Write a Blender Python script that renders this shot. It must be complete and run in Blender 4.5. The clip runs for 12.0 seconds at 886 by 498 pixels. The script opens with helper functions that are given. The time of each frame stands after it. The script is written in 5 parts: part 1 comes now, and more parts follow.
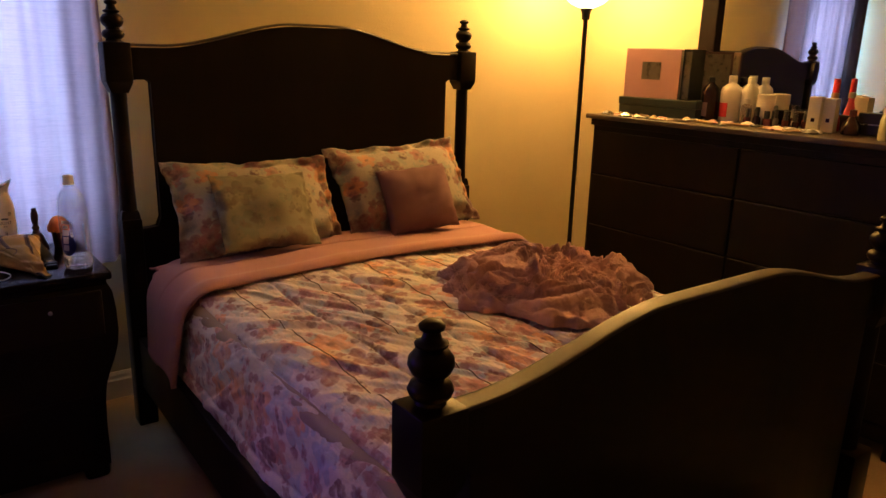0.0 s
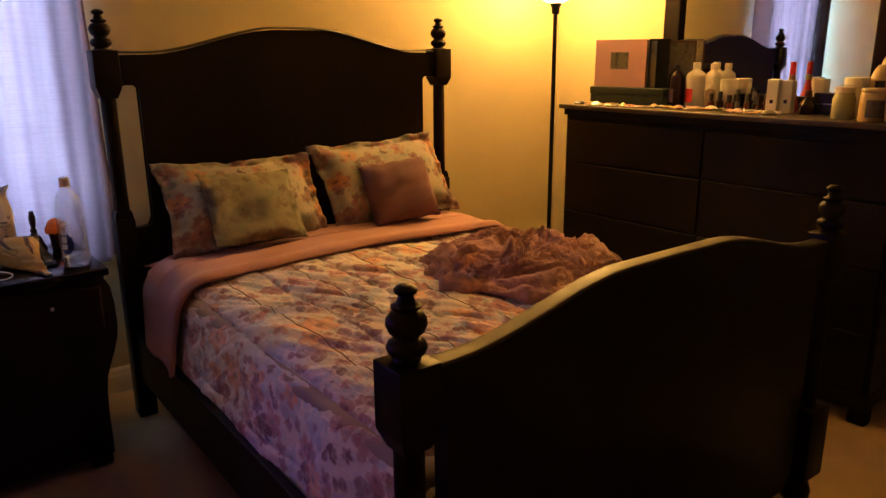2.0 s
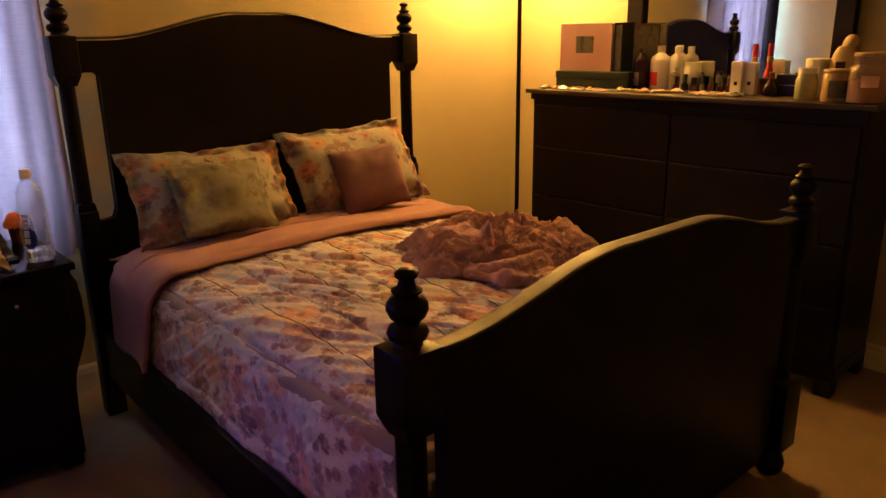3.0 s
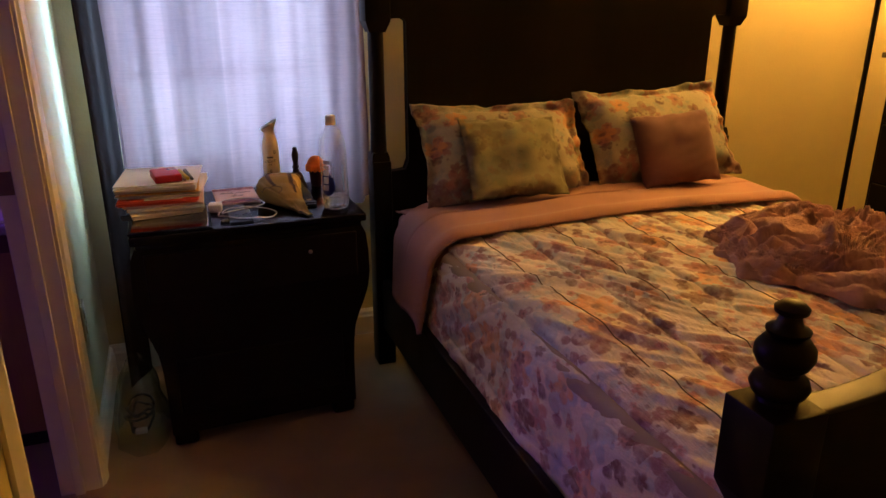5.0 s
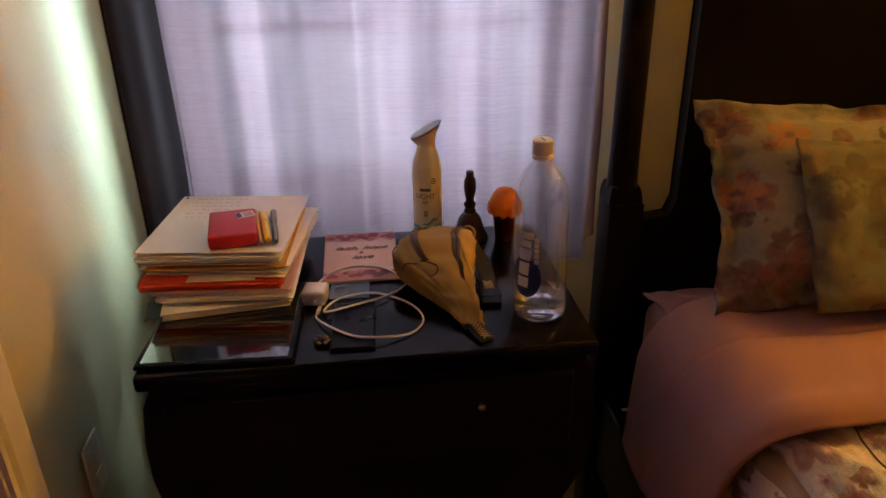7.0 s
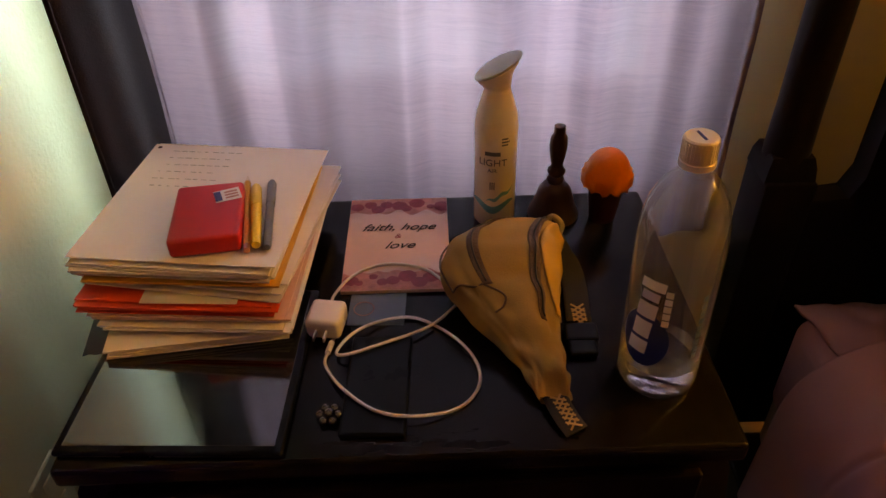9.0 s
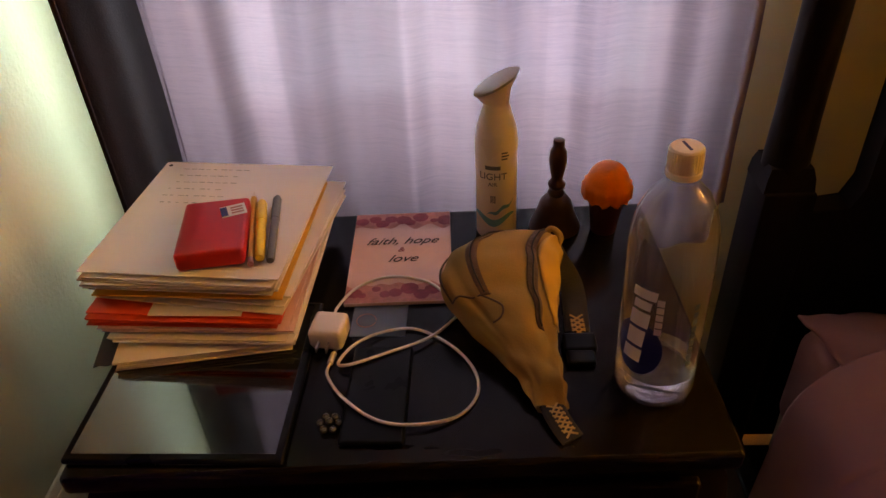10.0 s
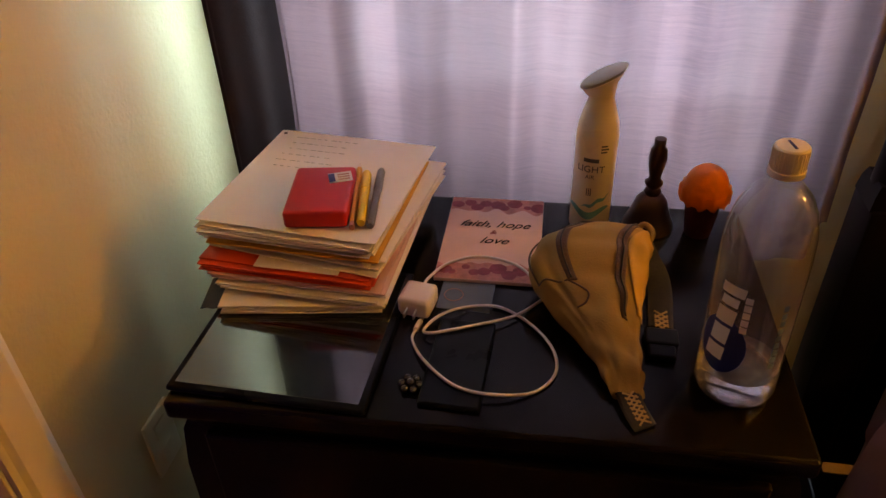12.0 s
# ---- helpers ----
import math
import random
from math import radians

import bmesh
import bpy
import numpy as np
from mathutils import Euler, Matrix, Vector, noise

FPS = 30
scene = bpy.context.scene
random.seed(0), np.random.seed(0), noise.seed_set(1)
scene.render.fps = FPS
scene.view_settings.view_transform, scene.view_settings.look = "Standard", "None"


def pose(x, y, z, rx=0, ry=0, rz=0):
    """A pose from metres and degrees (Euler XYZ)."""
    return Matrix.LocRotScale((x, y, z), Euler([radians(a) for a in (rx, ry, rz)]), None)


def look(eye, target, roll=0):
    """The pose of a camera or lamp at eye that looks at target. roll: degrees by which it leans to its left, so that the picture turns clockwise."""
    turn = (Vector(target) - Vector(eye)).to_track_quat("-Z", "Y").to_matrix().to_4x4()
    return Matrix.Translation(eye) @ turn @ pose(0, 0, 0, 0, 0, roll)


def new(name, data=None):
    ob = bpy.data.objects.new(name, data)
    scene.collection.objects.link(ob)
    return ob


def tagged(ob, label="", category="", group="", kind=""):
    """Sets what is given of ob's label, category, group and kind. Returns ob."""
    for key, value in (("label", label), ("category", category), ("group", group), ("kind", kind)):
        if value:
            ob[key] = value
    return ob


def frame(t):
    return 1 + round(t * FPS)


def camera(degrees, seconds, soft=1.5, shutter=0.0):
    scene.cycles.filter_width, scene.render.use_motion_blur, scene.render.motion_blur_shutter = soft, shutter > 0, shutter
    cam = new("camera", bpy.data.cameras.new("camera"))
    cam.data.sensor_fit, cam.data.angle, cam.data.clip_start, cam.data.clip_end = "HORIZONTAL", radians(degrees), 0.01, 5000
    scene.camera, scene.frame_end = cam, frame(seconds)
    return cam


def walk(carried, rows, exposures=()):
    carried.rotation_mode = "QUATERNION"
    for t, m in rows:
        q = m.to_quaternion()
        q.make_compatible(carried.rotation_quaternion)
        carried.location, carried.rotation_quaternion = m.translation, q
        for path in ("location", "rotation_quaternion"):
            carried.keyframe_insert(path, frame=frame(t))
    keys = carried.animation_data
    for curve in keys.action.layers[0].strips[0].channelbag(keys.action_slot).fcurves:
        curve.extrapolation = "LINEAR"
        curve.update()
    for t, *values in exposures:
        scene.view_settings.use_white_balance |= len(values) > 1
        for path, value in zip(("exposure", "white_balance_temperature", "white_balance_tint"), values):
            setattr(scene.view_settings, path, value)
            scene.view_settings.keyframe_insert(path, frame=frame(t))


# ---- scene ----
cam = camera(62.5, 12.0)
PATH = [
    (0, (0.134, 0.079, 1.417), (1.275, 1.636, 0.895), 1.6),
    (0.5, (0.104, 0.02, 1.409), (1.267, 1.538, 0.827), 1.4),
    (1, (0.086, -0.014, 1.404), (1.26, 1.488, 0.8), 1.1),
    (1.5, (0.078, -0.051, 1.408), (1.248, 1.477, 0.864), 0.4),
    (2, (0.079, -0.055, 1.405), (1.241, 1.487, 0.883), -0.4),
    (2.5, (0.104, -0.03, 1.394), (1.303, 1.482, 0.869), -1.2),
    (2.7, (0.085, -0.017, 1.396), (1.322, 1.457, 0.851), -1.4),
    (4.3, (-0.197, 0.119, 1.346), (1.067, 1.56, 0.776), 0.2),
    (4.5, (-0.125, 0.144, 1.35), (1.007, 1.686, 0.767), 0.4),
    (5, (0.057, 0.305, 1.379), (0.707, 2.075, 0.715), 0.0),
    (5.5, (0.155, 0.596, 1.373), (0.57, 2.411, 0.642), 0.7),
    (6, (0.247, 0.908, 1.354), (0.53, 2.72, 0.555), -0.2),
    (6.5, (0.291, 1.228, 1.346), (0.472, 3.043, 0.525), -1.0),
    (7, (0.265, 1.515, 1.339), (0.425, 3.313, 0.478), -0.8),
    (7.2, (0.273, 1.604, 1.33), (0.425, 3.389, 0.44), -0.6),
    (8.8, (0.296, 1.982, 1.323), (0.295, 3.562, 0.096), -1.0),
    (9, (0.291, 1.985, 1.329), (0.271, 3.563, 0.101), -1.3),
    (9.5, (0.293, 1.974, 1.334), (0.243, 3.568, 0.127), -1.8),
    (10, (0.317, 1.968, 1.333), (0.239, 3.576, 0.145), -3.0),
    (10.5, (0.329, 1.967, 1.339), (0.225, 3.58, 0.161), -3.9),
    (11, (0.329, 1.948, 1.339), (0.19, 3.566, 0.171), -3.8),
    (11.5, (0.329, 1.926, 1.343), (0.139, 3.54, 0.177), -3.1),
    (12, (0.311, 1.924, 1.326), (0.004, 3.517, 0.157), -1.9),
]
EXPOSURES = [(0, 0.20, 5600, 22), (0.5, 0.24, 5750, 23), (1.0, 0.04, 5950, 22), (1.5, 0.22, 5900, 22), (2.7, 0.24, 6100, 22), (4.5, 0.22, 6200, 14), (5.5, 0.20, 6850, 11), (6.5, 0.16, 7450, 12), (9.0, 0.06, 8500, 19), (12, 0.03, 8800, 22)]
walk(cam, [(t, look(eye, target, roll)) for t, eye, target, roll in PATH], EXPOSURES)

# ---- world, sun, large lights ----
world = bpy.data.worlds.new("sky")
scene.world = world
world.use_nodes = True
wn = world.node_tree.nodes
sky = wn.new("ShaderNodeTexSky")
sky.sky_type, sky.sun_disc = "NISHITA", False
sky.sun_elevation, sky.sun_rotation = radians(38), radians(150)
world.node_tree.links.new(sky.outputs[0], wn["Background"].inputs[0])
wn["Background"].inputs[1].default_value = 0.08

LAMP = (2.926, 2.745)
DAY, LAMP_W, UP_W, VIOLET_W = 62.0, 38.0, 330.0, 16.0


def lamp_light(name, kind, energy, color, m, size=0.1, size_y=0.0):
    data = bpy.data.lights.new(name, kind)
    data.energy, data.color = energy, color
    if kind == "AREA":
        data.shape, data.size, data.size_y = "RECTANGLE", size, size_y or size
    else:
        data.shadow_soft_size = size
    ob = new(name, data)
    ob.matrix_basis = m
    return ob


lamp_light("torchiere_bulb_light", "POINT", LAMP_W, (1.0, 0.53, 0.105), pose(LAMP[0], LAMP[1], 1.74), 0.06)
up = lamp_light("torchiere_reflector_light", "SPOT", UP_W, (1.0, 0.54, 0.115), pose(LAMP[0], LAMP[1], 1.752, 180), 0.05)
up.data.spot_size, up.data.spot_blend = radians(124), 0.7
lamp_light("bathroom_violet_light", "POINT", VIOLET_W, (0.22, 0.07, 1.0), pose(-1.48, 2.93, 1.22), 0.05)


# ---- materials ----
def nodes_of(name):
    m = bpy.data.materials.new(name)
    m.use_nodes = True
    return m, m.node_tree.nodes, m.node_tree.links, m.node_tree.nodes["Principled BSDF"]


def mixed(n, l, fac, a, b, blend="MIX"):
    k = n.new("ShaderNodeMix")
    k.data_type, k.blend_type = "RGBA", blend
    for sock, v in ((k.inputs[0], fac), (k.inputs[6], a), (k.inputs[7], b)):
        if hasattr(v, "links"):
            l.new(v, sock)
        elif isinstance(v, tuple):
            sock.default_value = (*v[:3], 1)
        else:
            sock.default_value = v
    return k.outputs[2]


def ramp(n, l, src, stops, mode="LINEAR"):
    r = n.new("ShaderNodeValToRGB")
    r.color_ramp.interpolation = mode
    e = r.color_ramp.elements
    while len(e) < len(stops):
        e.new(0.5)
    for k, (p, c) in zip(e, stops):
        k.position = p
        k.color = (*c, 1) if isinstance(c, tuple) else (c, c, c, 1)
    l.new(src, r.inputs[0])
    return r.outputs[0]


def noise_tex(n, l, vec, scale, detail=4.0, rough=0.6):
    t = n.new("ShaderNodeTexNoise")
    t.inputs["Scale"].default_value, t.inputs["Detail"].default_value, t.inputs["Roughness"].default_value = scale, detail, rough
    l.new(vec, t.inputs["Vector"])
    return t


def coords(n, l, stretch=(1, 1, 1), turn=(0, 0, 0)):
    c, m = n.new("ShaderNodeTexCoord"), n.new("ShaderNodeMapping")
    m.inputs["Scale"].default_value = stretch
    m.inputs["Rotation"].default_value = [radians(a) for a in turn]
    l.new(c.outputs["Object"], m.inputs["Vector"])
    return m.outputs[0]


def bumped(n, l, bsdf, src, strength, dist):
    b = n.new("ShaderNodeBump")
    b.inputs["Strength"].default_value, b.inputs["Distance"].default_value = strength, dist
    l.new(src, b.inputs["Height"])
    l.new(b.outputs[0], bsdf.inputs["Normal"])


def plain(name, color, rough=0.6, metal=0.0, var=0.25, scale=9.0, grain=160.0, bump=0.25, dist=0.002, stretch=(1, 1, 1), coat=0.0, sheen=0.0):
    """A surface of one colour with stains at one scale and grain at another."""
    m, n, l, b = nodes_of(name)
    v = coords(n, l, stretch)
    big, small = noise_tex(n, l, v, scale), noise_tex(n, l, v, grain, 6.0)
    dark = tuple(c * (1 - var) for c in color)
    light = tuple(min(1.0, c * (1 + var * 0.6)) for c in color)
    c1 = mixed(n, l, ramp(n, l, big.outputs[0], [(0.3, 0.0), (0.7, 1.0)]), dark, light)
    c2 = mixed(n, l, 0.35, c1, mixed(n, l, small.outputs[0], dark, light))
    l.new(c2, b.inputs["Base Color"])
    l.new(ramp(n, l, big.outputs[0], [(0.25, max(0.02, rough - 0.08)), (0.75, min(1, rough + 0.08))]), b.inputs["Roughness"])
    b.inputs["Metallic"].default_value = metal
    b.inputs["Coat Weight"].default_value = coat
    b.inputs["Sheen Weight"].default_value = sheen
    bumped(n, l, b, small.outputs[0], bump, dist)
    return m


def floral(name, tones, dark, scale=1.0, flat="bed", creases=((50, 8, 26), 0.016)):
    """Printed cotton: blotchy washed ground, five-petalled flowers in three sizes, and paired leaves.
    flat: how the cloth lies; "bed" runs on down the sides, "pillow" stands in x and z."""
    m, n, l, b = nodes_of(name)

    def mth(op, p, q=None):
        k = n.new("ShaderNodeMath")
        k.operation = op
        for i, v in enumerate((p, q)):
            if v is None:
                continue
            if isinstance(v, (int, float)):
                k.inputs[i].default_value = v
            else:
                l.new(v, k.inputs[i])
        return k.outputs[0]

    def channels(src, kind="ShaderNodeSeparateXYZ"):
        k = n.new(kind)
        l.new(src, k.inputs[0])
        return k.outputs

    v = coords(n, l)
    x, y, z = channels(v)[:3]
    cloth = n.new("ShaderNodeCombineXYZ")
    l.new(mth("ADD", x, z) if flat == "bed" else x, cloth.inputs[0])
    l.new(y if flat == "bed" else z, cloth.inputs[1])
    wob = noise_tex(n, l, v, 38.0, 3.0)
    bent = n.new("ShaderNodeVectorMath")
    bent.operation = "MULTIPLY_ADD"
    l.new(wob.outputs["Color"], bent.inputs[0])
    bent.inputs[1].default_value = (0.016, 0.016, 0.0)
    l.new(cloth.outputs[0], bent.inputs[2])

    def print_of(size, petals, radius, deep, seed, hues, share):
        """Masks of one kind of flower or leaf, a cell of the given size each, and its colour."""
        shifted = n.new("ShaderNodeVectorMath")
        l.new(bent.outputs[0], shifted.inputs[0])
        shifted.inputs[1].default_value = (seed, seed * 1.7, 0)
        cell = n.new("ShaderNodeTexVoronoi")
        cell.voronoi_dimensions = "2D"
        cell.inputs["Scale"].default_value = 1.0 / size
        l.new(shifted.outputs[0], cell.inputs["Vector"])
        off = n.new("ShaderNodeVectorMath")
        off.operation = "SUBTRACT"
        l.new(shifted.outputs[0], off.inputs[0])
        l.new(cell.outputs["Position"], off.inputs[1])
        dx, dy = channels(off.outputs[0])[:2]
        rnd = channels(cell.outputs["Color"], "ShaderNodeSeparateColor")
        ang = mth("ADD", mth("MULTIPLY", mth("ARCTAN2", dy, dx), petals / 2), mth("MULTIPLY", rnd[0], 6.3))
        far = mth("SQRT", mth("ADD", mth("MULTIPLY", dx, dx), mth("MULTIPLY", dy, dy)))
        rim = mth("MULTIPLY", mth("ADD", mth("MULTIPLY", mth("ABSOLUTE", mth("COSINE", ang)), deep), 1.0 - deep), mth("MULTIPLY", mth("ADD", mth("MULTIPLY", rnd[1], 0.5), 0.6), radius))
        inside = mth("MULTIPLY", mth("SUBTRACT", rim, far), 1.0 / 0.007)
        mask = mth("MULTIPLY", mth("MINIMUM", mth("MAXIMUM", inside, 0.0), 1.0), mth("LESS_THAN", rnd[2], share))
        return mask, ramp(n, l, rnd[1], hues, "CONSTANT"), mth("DIVIDE", far, radius)

    cream, grey, rose, orange, mauve = tones
    wash_n = noise_tex(n, l, v, 8.0 * scale, 5.0, 0.7)
    base = ramp(n, l, wash_n.outputs[0], [(0.36, grey), (0.47, cream), (0.58, cream), (0.68, grey)])
    c = base
    for size, petals, radius, deep, seed, hues, share in (
            (0.060, 2, 0.034, 0.85, 3.1, [(0.0, grey), (0.60, mauve), (0.88, dark)], 0.55),
            (0.150, 5, 0.070, 0.42, 0.0, [(0.0, rose), (0.30, mauve), (0.55, grey), (0.72, orange), (0.88, mauve)], 0.85),
            (0.096, 5, 0.046, 0.40, 7.7, [(0.0, mauve), (0.40, rose), (0.58, orange), (0.80, dark)], 0.60),
            (0.052, 5, 0.024, 0.35, 5.3, [(0.0, rose), (0.45, cream), (0.70, dark), (0.85, mauve)], 0.45)):
        mask, hue, rel = print_of(size / scale, petals, radius / scale, deep, seed, hues, share)
        tinted = mixed(n, l, ramp(n, l, rel, [(0.10, 0.75), (0.24, 0.0), (0.60, 0.0), (0.95, 0.35)]), hue, dark)
        c = mixed(n, l, mth("MULTIPLY", mask, ramp(n, l, wob.outputs[0], [(0.30, 0.40), (0.62, 0.92)])), c, tinted)
    mottle = noise_tex(n, l, v, 120.0, 4.0)
    c = mixed(n, l, ramp(n, l, mottle.outputs[0], [(0.45, 0.0), (0.75, 0.22)]), c, mauve)
    l.new(c, b.inputs["Base Color"])
    b.inputs["Roughness"].default_value = 0.8
    b.inputs["Sheen Weight"].default_value = 0.05
    weave = noise_tex(n, l, v, 420.0, 2.0)
    crease = noise_tex(n, l, coords(n, l, creases[0], (0, 0, 30)), 1.0, 4.0)
    bumped(n, l, b, mixed(n, l, 0.2, crease.outputs["Color"], weave.outputs["Color"]), 0.9, creases[1])
    return m


ESPRESSO = plain("espresso_wood", (0.012, 0.0070, 0.0044), 0.38, var=0.5, scale=4, grain=60, bump=0.06, dist=0.001, stretch=(1, 1, 0.15))
ESPRESSO.node_tree.nodes["Principled BSDF"].inputs["Specular IOR Level"].default_value = 0.13
# cap rails: paler and rougher than the rest of the bed's wood
ESPRESSO_EDGE = plain("espresso_paler_edge", (0.020, 0.014, 0.007), 0.50, var=0.5, scale=9, grain=60, bump=0.10, dist=0.001)
ESPRESSO_TOP = plain("espresso_top", (0.006, 0.0042, 0.0036), 0.22, var=0.4, scale=6, grain=90, bump=0.05, dist=0.0008, stretch=(0.2, 1, 1), coat=0.0)
# paler than the nightstand's top: dust, and the wall's sheen painted into the colour
DRESSER_TOP = plain("dusty_sheen_espresso_top", (0.060, 0.042, 0.026), 0.36, var=0.4, scale=9, grain=90, bump=0.05, dist=0.0008)
ESPRESSO_TOP.node_tree.nodes["Principled BSDF"].inputs["Specular IOR Level"].default_value = 0.15
WALL = plain("painted_wall", (0.54, 0.445, 0.225), 0.75, var=0.06, scale=3, grain=110, bump=0.35, dist=0.003)
CEILING = plain("ceiling_paint", (0.80, 0.76, 0.66), 0.85, var=0.05, scale=3, grain=60, bump=0.4, dist=0.004)
TRIM = plain("trim_paint", (0.72, 0.66, 0.56), 0.4, var=0.08, scale=5, grain=40, bump=0.05)
CARPET = plain("carpet", (0.34, 0.205, 0.085), 0.95, var=0.35, scale=5, grain=420, bump=0.9, dist=0.008, sheen=0.3)
MAUVE = plain("mauve_cotton", (0.37, 0.185, 0.175), 0.85, var=0.14, scale=6, grain=500, bump=0.2, dist=0.001, sheen=0.05)
MAUVE_PILLOW = plain("mauve_velvet", (0.16, 0.074, 0.084), 0.9, var=0.14, scale=7, grain=400, bump=0.2, dist=0.001, sheen=0.05)
THROW = plain("mauve_chenille", (0.47, 0.265, 0.265), 0.95, var=0.25, scale=20, grain=420, bump=0.8, dist=0.004, sheen=0.1)
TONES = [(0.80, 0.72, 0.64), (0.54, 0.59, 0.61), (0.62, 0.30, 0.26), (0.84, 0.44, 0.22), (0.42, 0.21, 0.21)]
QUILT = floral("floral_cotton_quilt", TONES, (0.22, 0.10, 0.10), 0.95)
# the quilt's print in dimmed tones, which shade the pillows by colour
SHAM = floral("floral_cotton_sham_dimmed", [(0.32, 0.28, 0.23), (0.20, 0.23, 0.225), (0.27, 0.105, 0.095), (0.50, 0.21, 0.075), (0.165, 0.07, 0.07)], (0.085, 0.038, 0.040), 1.0, "pillow", ((11, 11, 16), 0.006))
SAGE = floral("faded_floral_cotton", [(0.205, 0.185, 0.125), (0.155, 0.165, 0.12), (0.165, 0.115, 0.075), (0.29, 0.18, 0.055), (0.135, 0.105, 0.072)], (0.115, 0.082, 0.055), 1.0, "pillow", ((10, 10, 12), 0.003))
TICKING = plain("mattress_ticking", (0.40, 0.31, 0.24), 0.85, var=0.1, grain=300)
WHITE = plain("white_paper", (0.88, 0.86, 0.82), 0.7, var=0.05, scale=12, grain=200, bump=0.08)
CREAM = plain("cream_paper", (0.78, 0.74, 0.65), 0.75, var=0.08, scale=12, grain=200, bump=0.08)
ORANGE_CARD = plain("orange_folder", (0.78, 0.085, 0.030), 0.55, var=0.1, scale=12)
RED = plain("red_plastic", (0.52, 0.022, 0.03), 0.38, var=0.12, scale=14, bump=0.05)
YELLOW = plain("yellow_plastic", (0.80, 0.58, 0.03), 0.35, var=0.05)
PENCIL = plain("pencil_yellow", (0.72, 0.40, 0.06), 0.4, var=0.08)
GREY_PEN = plain("grey_plastic", (0.12, 0.13, 0.13), 0.4, var=0.1)
BLACK = plain("black_plastic", (0.012, 0.012, 0.013), 0.35, var=0.3, bump=0.05)
NYLON = plain("black_webbing", (0.015, 0.014, 0.015), 0.8, var=0.3, grain=500, bump=0.6)
SCREEN = plain("dark_screen_glass", (0.006, 0.007, 0.008), 0.09, var=0.2, bump=0.0, coat=1.0)
SCREEN.node_tree.nodes["Principled BSDF"].inputs["Specular IOR Level"].default_value = 0.9
PHONE = plain("phone_glass", (0.004, 0.005, 0.007), 0.30, var=0.2, bump=0.0)
PHONE.node_tree.nodes["Principled BSDF"].inputs["Specular IOR Level"].default_value = 0.10
PINK_PAPER = plain("pale_pink_paper", (0.74, 0.52, 0.46), 0.6, var=0.08, scale=20, bump=0.05)
WASH = plain("pale_rose_watercolour", (0.58, 0.25, 0.22), 0.6, var=0.5, scale=40, bump=0.05)
BERRY = plain("berry_watercolour", (0.34, 0.07, 0.10), 0.6, var=0.6, scale=45, bump=0.05)
INK = plain("black_ink", (0.02, 0.015, 0.015), 0.6)
SLATE = plain("slate_blue_card", (0.10, 0.14, 0.20), 0.5, var=0.15)
CHARGER = plain("white_charger_plastic", (0.78, 0.75, 0.72), 0.3, var=0.04, bump=0.02)
STEEL = plain("steel", (0.55, 0.55, 0.55), 0.3, 1.0, var=0.1)
TAN = plain("tan_canvas", (0.32, 0.205, 0.055), 0.8, var=0.2, scale=18, grain=500, bump=0.5, dist=0.0015)
TAN_LIGHT = plain("tan_nylon", (0.46, 0.28, 0.05), 0.65, var=0.12, scale=18, grain=500, bump=0.3)
ZIP = plain("brown_zipper", (0.10, 0.055, 0.03), 0.6, var=0.3, grain=300, bump=0.8)
SPRAY = plain("ivory_plastic", (0.80, 0.74, 0.62), 0.32, var=0.04, bump=0.02)
SPRAY_CAP = plain("grey_green_plastic", (0.36, 0.38, 0.33), 0.4, var=0.05, bump=0.02)
TEAL = plain("teal_print", (0.14, 0.40, 0.48), 0.4, var=0.3, scale=40)
BELLWOOD = plain("turned_brown_wood", (0.055, 0.022, 0.012), 0.4, var=0.4, scale=20, grain=90, stretch=(1, 1, 0.2))
ORANGE = plain("orange_wax", (0.85, 0.20, 0.012), 0.5, var=0.12, scale=60, bump=0.3)
PLUM = plain("plum_cup", (0.060, 0.008, 0.018), 0.5, var=0.2)
BLUE_PRINT = plain("blue_print", (0.015, 0.03, 0.16), 0.4, var=0.1)
WHITE_PRINT = plain("white_print", (0.75, 0.75, 0.74), 0.4, var=0.05)
PATTERN = plain("gold_print", (0.42, 0.28, 0.12), 0.7, var=0.2)
PINK = plain("pink_album_cloth", (0.44, 0.235, 0.225), 0.7, var=0.07, grain=500, bump=0.3)
GREEN_BOX = plain("dark_green_card", (0.012, 0.022, 0.014), 0.5, var=0.3)
DIM = plain("dark_photo", (0.10, 0.09, 0.07), 0.3, var=0.5, scale=30)
MILK = plain("white_bottle_plastic", (0.72, 0.68, 0.60), 0.35, var=0.05, bump=0.02)
LABEL_RED = plain("red_label", (0.62, 0.035, 0.02), 0.4, var=0.08)
AMBER = plain("dark_amber_plastic", (0.03, 0.012, 0.012), 0.2, var=0.2)
PURPLE_LABEL = plain("purple_label", (0.20, 0.13, 0.22), 0.5)
GOLD = plain("tan_lotion_plastic", (0.40, 0.27, 0.10), 0.35, var=0.1)
PALE_GREEN = plain("pale_green_liquid", (0.42, 0.42, 0.22), 0.2, var=0.1)
WAX_PINK = plain("dusty_pink_wax", (0.42, 0.20, 0.18), 0.35, var=0.1)
POLISH_A = plain("nail_polish_brown", (0.10, 0.03, 0.025), 0.15, var=0.2)
POLISH_B = plain("nail_polish_grey", (0.16, 0.15, 0.15), 0.15, var=0.2)
POLISH_C = plain("nail_polish_rose", (0.30, 0.09, 0.09), 0.15, var=0.2)
LAMP_BLACK = plain("black_lamp_metal", (0.014, 0.011, 0.009), 0.35, 0.5, var=0.2, bump=0.02)
